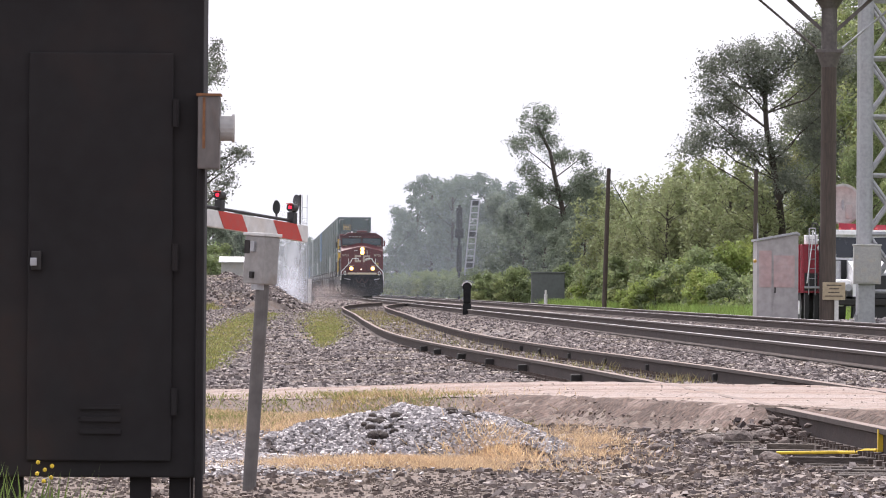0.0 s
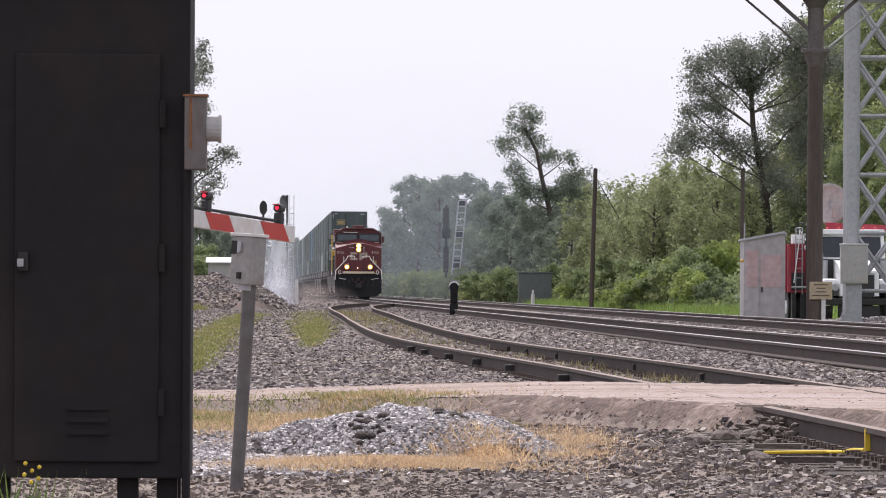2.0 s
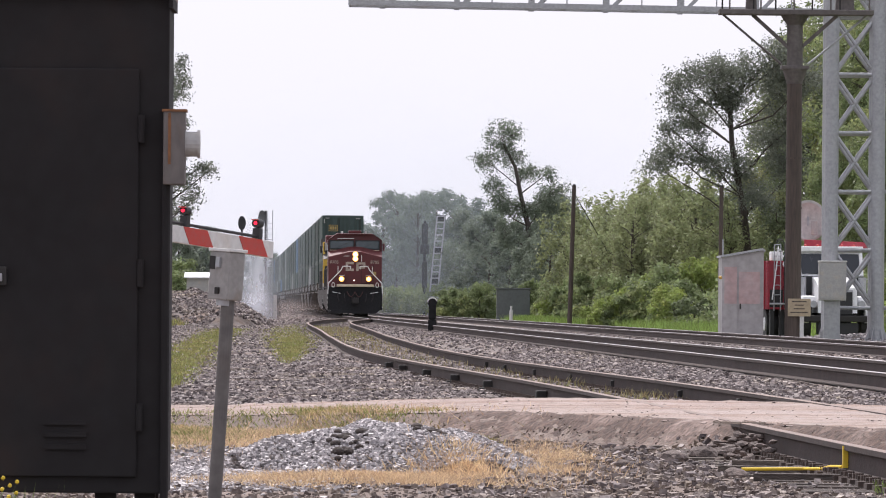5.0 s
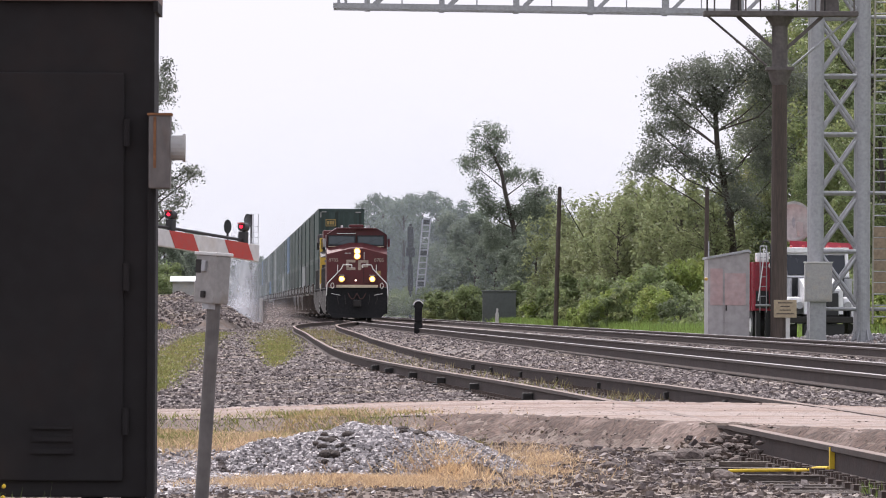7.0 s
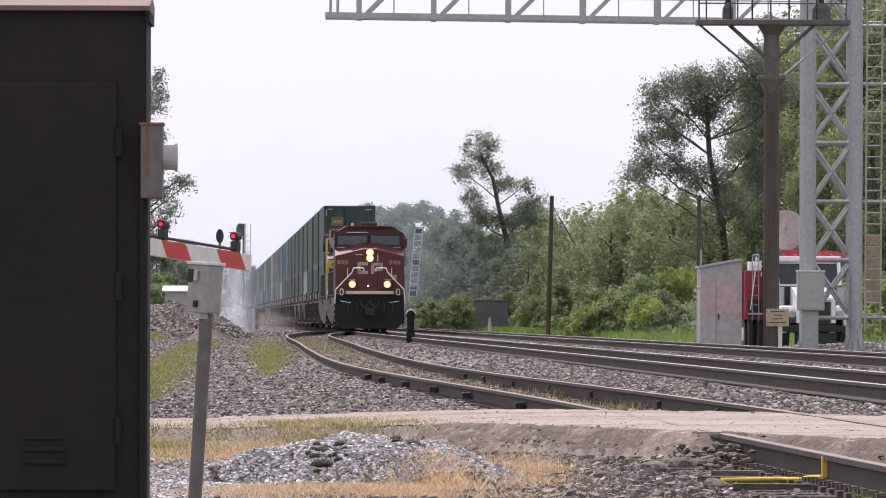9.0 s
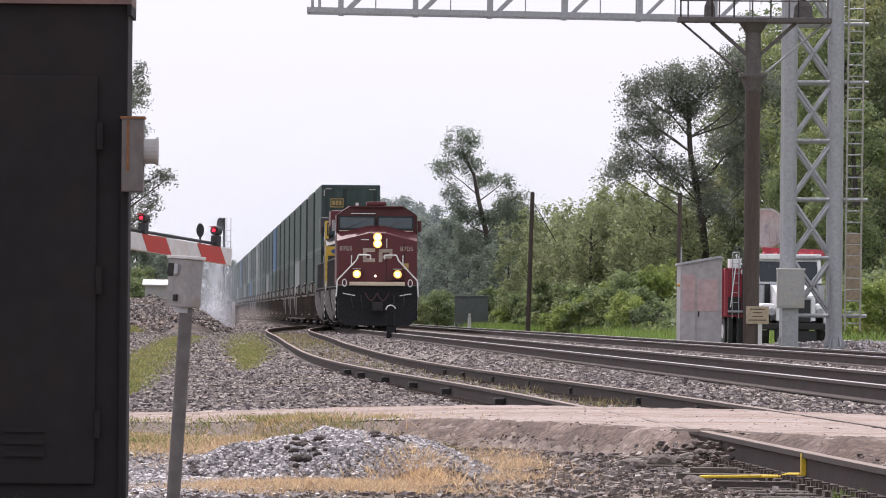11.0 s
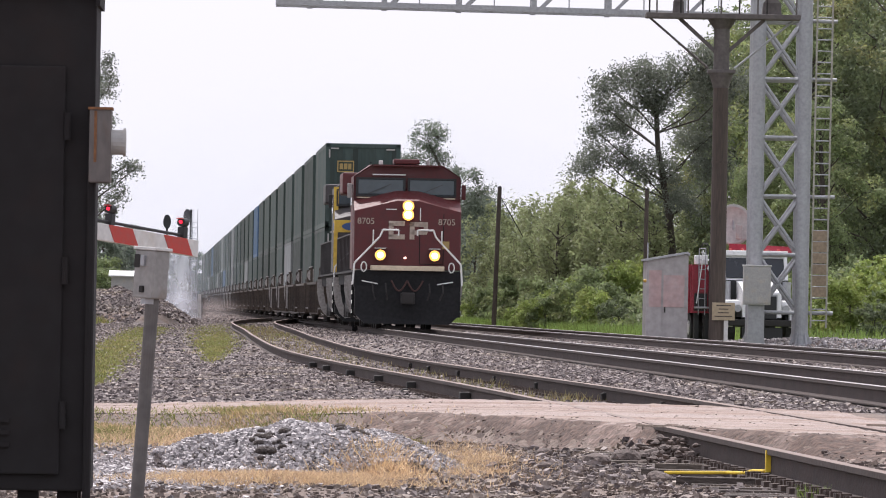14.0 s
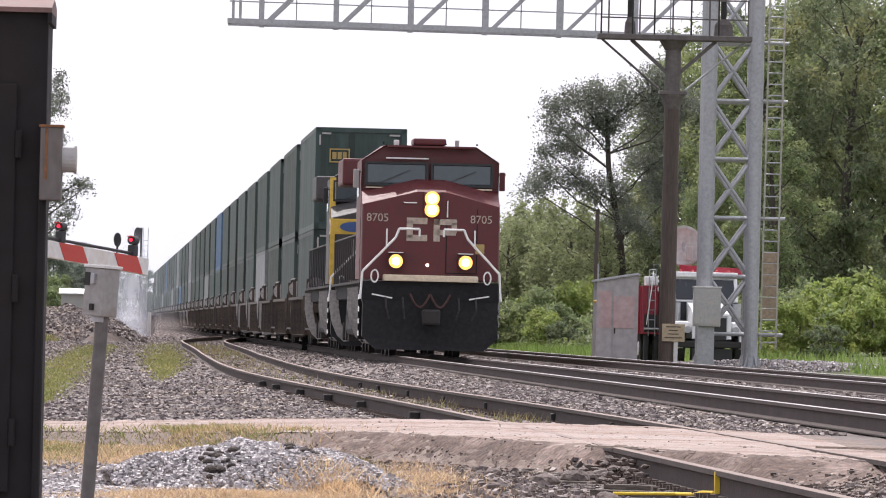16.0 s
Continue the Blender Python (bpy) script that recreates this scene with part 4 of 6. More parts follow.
def wood_pole(x, y, top, r, lbl, wire_to=None, lean=0.0):
    e = thing("utility_pole", pose(x, y, gz(x, y) - 0.1, 0, lean, 0), lbl, "pole", "wooden poles by the line")
    h = top - gz(x, y) + 0.1
    part("pole", rod(B(), (0, 0, 0), (0, 0, h), r * 1.15, r, seg=14), M_BROWN, e)
    part("cap", rod(B(), (0, 0, h), (0, 0, h + 0.08), r * 1.1, r * 0.6, seg=14), M_IRON, e)
    if wire_to:
        pts = [(wire_to[0] * k / 8, wire_to[1] * k / 8, h - 0.3 + (wire_to[2] - h) * k / 8) for k in range(9)]
        part("guy_wire", pipe(B(), pts, 0.02, 5), M_IRON, e)


wood_pole(7.24, 330, 6.05, 0.095, "bare dark wooden pole among shrubs with guy wire", (2.6, 3.0, 2.4), 1.5)
wood_pole(12.03, 284, 5.3, 0.08, "bare dark wooden pole in front of trees", None, 0.5)


# ---- signal bridge, bracket mast and what stands at their feet ----
def signal_bridge():
    y0 = 206.0
    e = thing("signal_bridge", pose(0, y0, 0), "silver steel signal bridge with lattice tower and truss", "signal bridge")
    legs = [(11.835, 0.0), (13.14, 0.0), (11.86, 1.5), (13.17, 1.5)]
    for x, y in legs:
        g = gz(x, y0 + y)
        lg = part("leg", rod(B(), (x, y, g - 0.05), (x, y, 11.2), 0.20, seg=20), M_GALV, e)
        fl = B()
        rod(fl, (x, y, g - 0.05), (x, y, g + 0.12), 0.36, seg=16)
        for k in range(6):
            a = k * math.pi / 3
            prism_fin(fl, x, y, g + 0.1, a)
        part("foot_flange", fl, M_GALV, lg)
        part("footing", box(B(), x - 0.45, x + 0.45, y - 0.45, y + 0.45, g - 0.3, g + 0.06, 0.03), M_CONC, lg, "pale concrete footing")
    levels = (0.66, 2.28, 3.92, 5.57, 7.21, 8.85, 10.50)
    for k, z in enumerate(levels):
        for y in (0, 1.5):
            right = 14.03 if (k in (0, 2, 4, 5) and y == 0) else 13.0
            part("cross_tube", rod(B(), (12.0, y, z), (right, y, z), 0.055, seg=12), M_GALV, e)
            if k + 1 < len(levels):
                z2 = levels[k + 1]
                for a, b in (((12.0, z + 0.12), (13.0, z2 - 0.12)), ((13.0, z + 0.12), (12.0, z2 - 0.12))):
                    part("brace", rod(B(), (a[0], y, a[1]), (b[0], y, b[1]), 0.05, seg=10), M_GALV, e)
        for x in (11.85, 13.15):
            part("cross_tube", rod(B(), (x, 0.1, z), (x, 1.4, z), 0.045, seg=10), M_GALV, e)
    # ladder with blanked lower rungs
    lad = thing("access_ladder", pose(0, y0 - 0.1, 0), "caged-off access ladder with tan blanking boards", "ladder")
    for s in (0, 0.43):
        part("stile", bar(B(), (13.41 + s, 0, 0.25), (13.47 + s, 0, 11.0), 0.05, 0.05), M_LADDER, lad)
    rung = finish(rod(B(), (0, 0, 0), (0.4, 0, 0), 0.02, seg=8), "rung", M_GALV)
    for k in range(34):
        z = 0.45 + 0.315 * k
        share("rung", rung, lad, pose(13.42 + 0.06 * (z - 0.25) / 10.75, 0, z))
    for k in range(6):
        z = 0.80 + 0.315 * (k + 1)
        part("blanking_board", box(B(), 13.435, 13.825, -0.035, -0.028, z, z + 0.28), M_TAN, lad)
    part("stand_off", rod(B(), (13.2, 0.1, 7.21), (14.03, 0.02, 7.21), 0.035), M_GALV, lad)
    # truss over the tracks
    zl, zr = 9.12, 8.97
    zz = lambda x: zl + (zr - zl) * (x + 1.75) / 13.5
    for y in (0, 1.5):
        part("bottom_chord", bar(B(), (-1.75, y, zl), (11.8, y, zr), 0.13, 0.15), M_GALV, e)
        part("top_chord", bar(B(), (-1.75, y, zl + 1.9), (11.8, y, zr + 1.9), 0.13, 0.15), M_GALV, e)
        for k in range(7):
            x = -0.8 + 2.1 * k
            if x > 11.8:
                break
            part("truss_post", bar(B(), (x, y, zz(x) - 0.1), (x, y, zz(x) + 1.9), 0.15, 0.12), M_GALV, e)
            part("truss_brace", bar(B(), (x + 0.2, y, zz(x) + 0.05), (min(x + 1.95, 11.8), y, zz(x) + 1.8), 0.10, 0.10), M_GALV, e)
        part("truss_post", bar(B(), (-1.6, y, zl), (-1.6, y, zl + 1.9), 0.07, 0.07), M_GALV, e)
        part("truss_post", bar(B(), (-1.4, y, zl), (-1.4, y, zl + 1.9), 0.07, 0.07), M_GALV, e)
    for k in range(14):
        x = -1.7 + k
        part("deck_bar", bar(B(), (x, 0, zz(x)), (x, 1.5, zz(x)), 0.05, 0.05), M_GALV, e)
    for k in range(7):
        x = 0.78 + 2.1 * k - 0.6
        part("rail_post", bar(B(), (x, -0.05, zz(x)), (x, -0.05, zz(x) + 1.1), 0.035, 0.035), M_GALV, e)
    for h in (0.55, 1.05):
        part("guard_rail", bar(B(), (-1.7, -0.05, zl + h), (11.8, -0.05, zr + h), 0.035, 0.035), M_GALV, e)
    # cabinet on the near leg
    c = thing("control_cabinet", pose(11.86, y0 - 0.5, 0.86), "grey steel control cabinet strapped to the tower leg", "equipment cabinet")
    part("body", box(B(), -0.38, 0.38, -0.2, 0.27, 0, 1.08, 0.02), M_GREYBOX, c)
    part("lid", box(B(), -0.40, 0.40, -0.22, 0.27, 1.08, 1.12, 0.01), M_WHITE, c)
    part("door_edge", box(B(), -0.34, 0.34, -0.215, -0.2, 0.05, 1.02, 0.004), M_GREYBOX, c)
    part("bracket", box(B(), -0.2, 0.2, 0.15, 0.32, -0.15, 0.02), M_GALV, c)
    part("conduit_trunk", box(B(), -0.24, 0.22, -0.05, 0.1, gz(11.93, 205.5) - 0.82, 0.0), M_GALV, c)


def prism_fin(bm, x, y, z, a):
    p = Vector((math.cos(a), math.sin(a), 0))
    q = Vector((-math.sin(a), math.cos(a), 0)) * 0.015
    c = Vector((x, y, z))
    pts = [c + p * 0.16, c + p * 0.34, c + p * 0.17 + Vector((0, 0, 0.45))]
    vs = [bm.verts.new(v + q) for v in pts] + [bm.verts.new(v - q) for v in pts]
    for f in ((0, 1, 2), (5, 4, 3), (0, 3, 4, 1), (1, 4, 5, 2), (2, 5, 3, 0)):
        bm.faces.new([vs[i] for i in f])


M_CONC = mat("pale_concrete", (0.42, 0.41, 0.39), 0.9, vary=0.2, fine=12, coarse=1.5, bump=0.3)
M_TAN = mat("tan_board", (0.30, 0.23, 0.16), 0.85, vary=0.2, fine=14, coarse=2)
M_LADDER = mat("ladder_steel", (0.40, 0.38, 0.33), 0.6, 0.3, vary=0.2, fine=14, coarse=2)
signal_bridge()


def bracket_mast():
    y0 = 200.0
    g = gz(10.47, y0)
    e = thing("bracket_signal_mast", pose(10.47, y0, 0), "brown steel bracket mast carrying a railed signal platform", "signal mast")
    part("pole", rod(B(), (0, 0, g - 0.05), (0, 0, 7.2), 0.225, 0.205, seg=20), M_BROWN, e)
    for z in (2.0, 3.35, 4.7, 6.05):
        part("pole_band", rod(B(), (0, 0, z), (0, 0, z + 0.05), 0.225, seg=20), M_BROWN, e)
    up = B()
    rod(up, (0, 0, 7.2), (0, 0, 8.35), 0.215, seg=20)
    rod(up, (0, 0, 8.35), (0, 0, 8.62), 0.22, 0.40, seg=20)
    rod(up, (0, 0, 6.75), (0, 0, 7.15), 0.21, 0.34, seg=20)
    part("upper_pole", up, M_MAST, e)
    part("collar", box(B(), -0.38, 0.38, -0.3, 0.3, 7.14, 7.24, 0.02), M_MAST, e)
    part("platform", box(B(), -2.08, 2.12, -0.45, 0.45, 8.62, 8.76, 0.02), M_MAST, e)
    for s in (-1, 1):
        part("strut", bar(B(), (s * 0.18, 0, 7.75), (s * 1.15, 0, 8.62), 0.13, 0.10), M_MAST, e)
        part("tie_rod", rod(B(), (s * 0.36, 0, 7.28), (s * 1.98, 0, 8.64), 0.032, seg=8), M_GALV if s > 0 else M_MAST, e)
    for k, x in enumerate((-2.0, -1.8, -1.15, -0.95, -0.55, -0.05, 0.45, 0.95, 1.2, 2.0)):
        part("rail_post", bar(B(), (x, -0.4, 8.7), (x, -0.4, 9.75), 0.045, 0.045), M_MAST if k % 2 else M_IRON, e)
    for h in (9.2, 9.72):
        part("guard_rail", bar(B(), (-2.0, -0.4, h), (2.0, -0.4, h), 0.04, 0.04), M_MAST, e)
    for x, w in ((-1.2, 0.15), (1.35, 0.26)):
        s = thing("platform_signal", pose(10.47 + x, y0, 8.76), "dark signal post with relay case on the platform", "signal", "platform signals")
        part("mast", rod(B(), (0, 0, 0), (0, 0, 2.6), 0.08), M_IRON, s)
        bm = B()
        loft(bm, [[(c * w * k, d * 0.18 * k, z) for c, d in ((-1, -1), (1, -1), (1, 1), (-1, 1))] for z, k in ((0, 1.0), (0.32, 0.9), (0.45, 0.5))])
        part("relay_case", bm, M_MAST, s)
    sg = thing("warning_sign", pose(10.63, y0 - 0.26, 0.42), "weathered tan notice board with dark writing", "sign")
    part("board", box(B(), -0.31, 0.31, -0.02, 0.02, 0, 0.48, 0.01), M_SIGN, sg)
    for k, (w, z) in enumerate(((0.20, 0.40), (0.13, 0.305), (0.15, 0.205), (0.24, 0.105))):
        part("writing_bar", box(B(), -w, w, -0.026, -0.021, z - 0.014, z + 0.014), M_BROWN, sg)
    part("bracket", box(B(), -0.28, -0.1, 0.02, 0.06, 0.1, 0.4), M_IRON, sg)
    part("stake", box(B(), 0.02, 0.13, 0.02, 0.08, gz(10.63, y0) - 0.42, 0.0), M_WHITE, sg)


M_MAST = mat("grey_brown_steel", (0.135, 0.118, 0.112), 0.7, 0.2, vary=0.25, fine=10, coarse=1.5)
M_SIGN = mat("faded_sign", (0.42, 0.34, 0.23), 0.8, vary=0.15, fine=15, coarse=3)
bracket_mast()


def bungalow():
    x0, x1, y0 = 8.54, 9.63, 200.0
    g = gz(9, y0)
    e = thing("signal_bungalow", pose(0, y0, 0), "silver metal equipment shed with faded red door panels", "shed")
    bm = B()
    prism(bm, [(x0, g - 0.1), (x1 + 0.04, g - 0.1), (x1 + 0.04, 2.17), (x1, 2.20), (x0, 2.0)], "y", 0, 2.4)
    part("shell", bm, M_SHED, e)
    rf = B()
    prism(rf, [(x0 - 0.05, 2.0), (x1, 2.21), (x1 + 0.08, 2.16), (x1 + 0.08, 2.22), (x1, 2.27), (x0 - 0.05, 2.06)], "y", -0.08, 2.5)
    part("roof", rf, M_GALV, e)
    for a, b, z0, z1, m_ in ((x0 + 0.06, x0 + 0.40, 0.75, 1.75, M_FADED), (x0 + 0.46, x0 + 1.03, 0.75, 1.62, M_FADED), (x0 + 0.06, x0 + 0.40, -0.1, 0.72, M_SHED), (x0 + 0.46, x0 + 1.03, -0.1, 0.72, M_SHED)):
        part("door_panel", box(B(), a, b, -0.015, 0.0, z0, z1), m_, e)
    part("door_seam", box(B(), x0 + 0.425, x0 + 0.435, -0.012, 0.0, -0.1, 1.75), M_SHED, e)
    part("door_handle", box(B(), x0 + 0.48, x0 + 0.52, -0.05, -0.015, 0.6, 0.75), M_IRON, e)
    part("roof_antenna", rod(B(), (x0 + 0.02, 0.1, 2.02), (x0 + 0.02, 0.1, 2.5), 0.02), M_GALV, e)
    part("side_lamp", bmesh_dome(x0 - 0.05, 0.02, 1.46, 0.05), M_LENS, e, "amber lamp lens")


M_LENS = mat("amber_lens", (0.55, 0.33, 0.06), 0.35, vary=0.08)
M_SHED = mat("silver_shed_metal", (0.37, 0.35, 0.345), 0.5, 0.35, vary=0.15, fine=6, coarse=1.0)
M_FADED = mat("faded_red_panel", (0.44, 0.31, 0.30), 0.7, vary=0.15, fine=6, coarse=1.2, second=(0.42, 0.34, 0.34), amount=0.4)
bungalow()


def service_truck():
    g = gz(12.5, 225)
    e = thing("service_truck", pose(13.1, 224.0, g, 0, 0, 5), "parked white truck cab with red crane body", "truck")
    W_ = M_TRUCKWHITE
    cab = B()
    prism(cab, [(1.55, 0.75), (3.1, 0.75), (3.1, 2.72), (1.95, 2.80), (1.62, 2.05), (1.55, 2.0)], "x", -1.02, 1.02)
    cb = part("cab", cab, W_, e)
    hood = B()
    prism(hood, [(0.0, 0.85), (1.6, 0.85), (1.6, 1.98), (0.9, 1.90), (0.25, 1.74), (0.06, 1.62)], "x", -0.60, 0.60)
    part("hood", hood, W_, e)
    part("grille", box(B(), -0.44, 0.44, -0.05, 0.02, 0.80, 1.50, 0.02), M_BLACK, e)
    part("grille_surround", box(B(), -0.47, 0.47, -0.015, 0.02, 0.82, 1.57, 0.02), M_GALV, e)
    for s in (-1, 1):
        part("windscreen", bar(B(), (s * 0.48, 1.58, 2.06), (s * 0.48, 1.86, 2.66), 0.84, 0.03), M_TRUCKGLASS, cb)
        part("fender", box(B(), s * 0.86 - 0.24, s * 0.86 + 0.24, 0.15, 1.45, 1.02, 1.38, 0.14), W_, e)
        part("fender_skirt", box(B(), s * 0.98 - 0.12, s * 0.98 + 0.12, 0.12, 0.4, 0.55, 1.2, 0.04), W_, e)
        part("windscreen_pillar", bar(B(), (s * 0.96, 1.54, 2.0), (s * 0.96, 1.84, 2.72), 0.10, 0.05), W_, cb)
        part("headlight", rod(B(), (s * 0.74, 0.02, 1.12), (s * 0.74, 0.16, 1.12), 0.11, seg=16), M_GALV, e)
        part("side_window", box(B(), s * 1.025 - 0.01, s * 1.025 + 0.01, 1.9, 2.8, 1.95, 2.55), M_GLASS, cb)
        mr = pipe(B(), [(s * 1.0, 1.7, 2.5), (s * 1.3, 1.6, 2.5), (s * 1.3, 1.6, 1.9), (s * 1.02, 1.7, 1.9)], 0.02)
        box(mr, s * 1.3 - 0.09, s * 1.3 + 0.09, 1.57, 1.62, 1.95, 2.45)
        part("mirror", mr, M_GALV, cb)
        for y in (0.75, 5.2, 6.3):
            part("wheel", rod(B(), (s * 0.78, y, 0.5), (s * 1.1, y, 0.5), 0.5, seg=24), M_BLACK, e)
            part("rim", rod(B(), (s * 1.05, y, 0.5), (s * 1.11, y, 0.5), 0.26, seg=16), M_GALV, e)
    part("visor", box(B(), -1.03, 1.03, 1.75, 2.0, 2.74, 2.90, 0.03), W_, cb)
    for x in (-0.75, -0.38, 0, 0.38, 0.75):
        part("marker_lamp", bmesh_dome(x, 1.85, 2.92, 0.045), M_AMBER, cb)
    part("bumper", box(B(), -1.05, 1.05, -0.2, 0.0, 0.58, 0.78, 0.03), M_IRON, e)
    part("chassis", box(B(), -0.45, 0.45, 0.3, 7.0, 0.55, 0.85), M_BLACK, e)
    part("under_guard", box(B(), -0.62, 0.62, -0.1, 0.3, 0.2, 0.55), M_BLACK, e)
    part("step", box(B(), -1.05, -0.75, 1.3, 1.8, 0.35, 0.75, 0.02), M_GALV, e)
    part("hood_vent", box(B(), -0.30, 0.30, 0.5, 0.9, 1.79, 1.83, 0.01), M_BLACK, e)
    part("firewall", box(B(), -1.0, 1.0, 1.42, 1.54, 0.75, 1.98), M_BLACK, e)
    for s in (-1, 1):
        part("exhaust_stack", rod(B(), (s * 1.0, 3.2, 0.9), (s * 1.0, 3.2, 2.75), 0.07, seg=12), M_GALV, e)
        part("air_cleaner", rod(B(), (s * 0.93, 1.25, 1.35), (s * 0.93, 1.25, 1.95), 0.13, seg=16), M_GALV, e)
    bd = part("crane_body", box(B(), -1.75, 1.28, 3.3, 7.2, 0.95, 2.45, 0.03), M_TRUCKRED, e, "red steel crane body")
    for y in (3.6, 4.6, 5.6, 6.6):
        part("body_rib", box(B(), -1.80, -1.75, y - 0.05, y + 0.05, 0.95, 2.45), M_TRUCKRED, bd)
    lr = pipe(B(), [(-1.52, 3.22, 0.9), (-1.52, 3.22, 2.95), (-1.32, 3.22, 2.95), (-1.32, 3.22, 0.9)], 0.016)
    for k in range(6):
        rod(lr, (-1.52, 3.22, 1.1 + 0.3 * k), (-1.32, 3.22, 1.1 + 0.3 * k), 0.012)
    for x0, x1, z0, z1 in ((-1.72, -1.66, 0.95, 2.45), (-1.22, -1.16, 0.95, 2.45), (-1.72, -1.16, 1.6, 1.68), (-1.72, -1.16, 2.38, 2.45)):
        part("panel_frame", box(B(), x0, x1, 3.24, 3.30, z0, z1), M_TRUCKRED, bd)
    for y in (4.6, 5.8):
        part("outer_wheel", rod(B(), (-1.62, y, 0.5), (-1.25, y, 0.5), 0.5, seg=24), M_BLACK, e)
    part("ladder", lr, M_GALV, bd)
    part("tool_box", box(B(), -1.60, -1.24, 3.3, 3.8, 2.46, 2.74, 0.02), M_TRUCKWHITE, bd, "pale tool box on the crane body")
    part("work_lamp", rod(B(), (-1.16, 3.2, 2.35), (-1.16, 3.32, 2.35), 0.10, seg=14), M_TRUCKWHITE, bd)
    part("slant_pipe", pipe(B(), [(-1.58, 3.2, 1.25), (-1.44, 3.2, 2.4), (-1.40, 3.2, 2.9)], 0.018), M_TRUCKWHITE, bd, "white slanting pipe")
    part("sill_pipe", pipe(B(), [(-1.66, 3.2, 1.12), (-1.18, 3.2, 1.12)], 0.035), M_GALV, bd)
    for y in (4.6, 5.8):
        part("wheel_hub", rod(B(), (-1.64, y, 0.5), (-1.60, y, 0.5), 0.22, seg=14), M_TRUCKWHITE, e)
    part("grab_rail", pipe(B(), [(-1.2, 3.2, 1.0), (-1.2, 3.2, 3.0), (-1.28, 3.2, 3.1), (-1.42, 3.2, 3.1), (-1.45, 3.2, 3.0)], 0.018), M_BLACK, bd)
    part("side_recess", box(B(), -1.64, -1.24, 3.275, 3.298, 1.02, 1.56), M_BLACK, bd)
    for s in (-1.55, -1.25):
        part("outrigger_leg", box(B(), s - 0.07, s + 0.07, 3.35, 3.6, 0.0, 0.95, 0.02), M_BLACK, e)
        part("outrigger_foot", box(B(), s - 0.13, s + 0.13, 3.28, 3.68, -0.02, 0.06, 0.01), M_BLACK, e)
    boom = bar(B(), (-0.5, 3.6, 3.00), (1.25, 2.4, 2.92), 0.18, 0.24)
    part("boom", boom, M_TRUCKRED, e, "red crane boom laid over the cab")
    part("boom_rest", box(B(), 0.0, 0.25, 3.5, 3.8, 2.4, 2.98), M_TRUCKRED, e)
    part("boom_rest", box(B(), 0.4, 0.7, 3.12, 3.3, 2.4, 2.95), M_TRUCKRED, e)


M_TRUCKWHITE = mat("white_truck_paint", (0.78, 0.78, 0.78), 0.35, vary=0.06, fine=10, coarse=1)
M_TRUCKRED = mat("red_truck_paint", (0.30, 0.021, 0.038), 0.4, vary=0.12, fine=8, coarse=1)
M_TRUCKGLASS = mat("dark_truck_glass", (0.012, 0.016, 0.022), 0.2, vary=0.1, fine=3, coarse=1)
M_AMBER = mat("red_marker_lens", (0.5, 0.05, 0.04), 0.3, vary=0.05)
service_truck()

dsh = thing("dish_antenna", pose(12.5, 230.0, gz(12.5, 230)), "round pale dish on a short post behind the truck", "dish")
bm = B()
loft(bm, [[(r * math.cos(a), y, 3.75 + 1.08 * r * math.sin(a)) for a in np.linspace(0, 2 * math.pi, 29)[:-1]] for r, y in ((0.05, 0.16), (0.3, 0.12), (0.5, 0.05), (0.60, -0.03), (0.58, 0.0), (0.3, 0.16), (0.05, 0.2))])
M_DISH = mat("pale_dish_paint", (0.50, 0.49, 0.47), 0.7, vary=0.15, fine=8, coarse=2)
part("reflector", bm, M_DISH, dsh, smooth=True)
part("post", rod(B(), (0, 0.2, 0), (0, 0.2, 3.9), 0.06), M_GALV, dsh)
part("feed_box", box(B(), 0.08, 0.28, -0.2, -0.05, 3.3, 3.75, 0.02), M_GREYBOX, dsh)

# worn tie ends that show beside the near rail
for x0, y0, x1, y1 in ((1.90, 44.3, 2.42, 44.15), (2.02, 42.35, 2.55, 42.2), (2.06, 46.0, 2.38, 45.9)):
    single("tie_end", bar(B(), (x0, y0, -0.335), (x1, y1, -0.335), 0.2, 0.045), M_TIE, Matrix(), "split old wooden tie end among stones", "railway tie", "tie ends by the rail")

# far cabinet and white post by the second main
M_FARBOX = mat("dull_cabinet", (0.105, 0.115, 0.11), 0.7, vary=0.15, fine=6, coarse=1)
fc = thing("relay_cabinet", pose(6.0, 420, gz(6, 420)), "dull grey relay cabinet beside shrubs", "equipment cabinet")
part("body", box(B(), -0.95, 0.95, 0, 1.5, -0.1, 1.95, 0.03), M_FARBOX, fc)
part("roof", box(B(), -1.02, 1.02, -0.06, 1.56, 1.95, 2.03, 0.02), M_FARBOX, fc)
part("door", box(B(), -0.4, 0.4, -0.02, 0.0, 0.1, 1.8), M_FARBOX, fc)
wp = thing("marker_post", pose(5.6, 400, gz(5.6, 400)), "short white post beside the far track", "post")
part("post", rod(B(), (0, 0, -0.1), (0, 0, 0.75), 0.10), M_WHITE, wp)
part("cap", rod(B(), (0, 0, 0.75), (0, 0, 0.98), 0.06), M_WHITE, wp)


# ---- trees and shrubs ----
M_BARK = mat("grey_bark", (0.085, 0.07, 0.06), 0.95, vary=0.3, fine=10, coarse=1.5, bump=0.6, stretch=(3, 3, 0.6))


def leaf_mat(name, colour, spread=0.25, second=None):
    return mat(name, colour, 0.6, vary=0.28, fine=1.6, coarse=0.45, per="island", spread=spread, thin=0.45, second=second, amount=0.35)


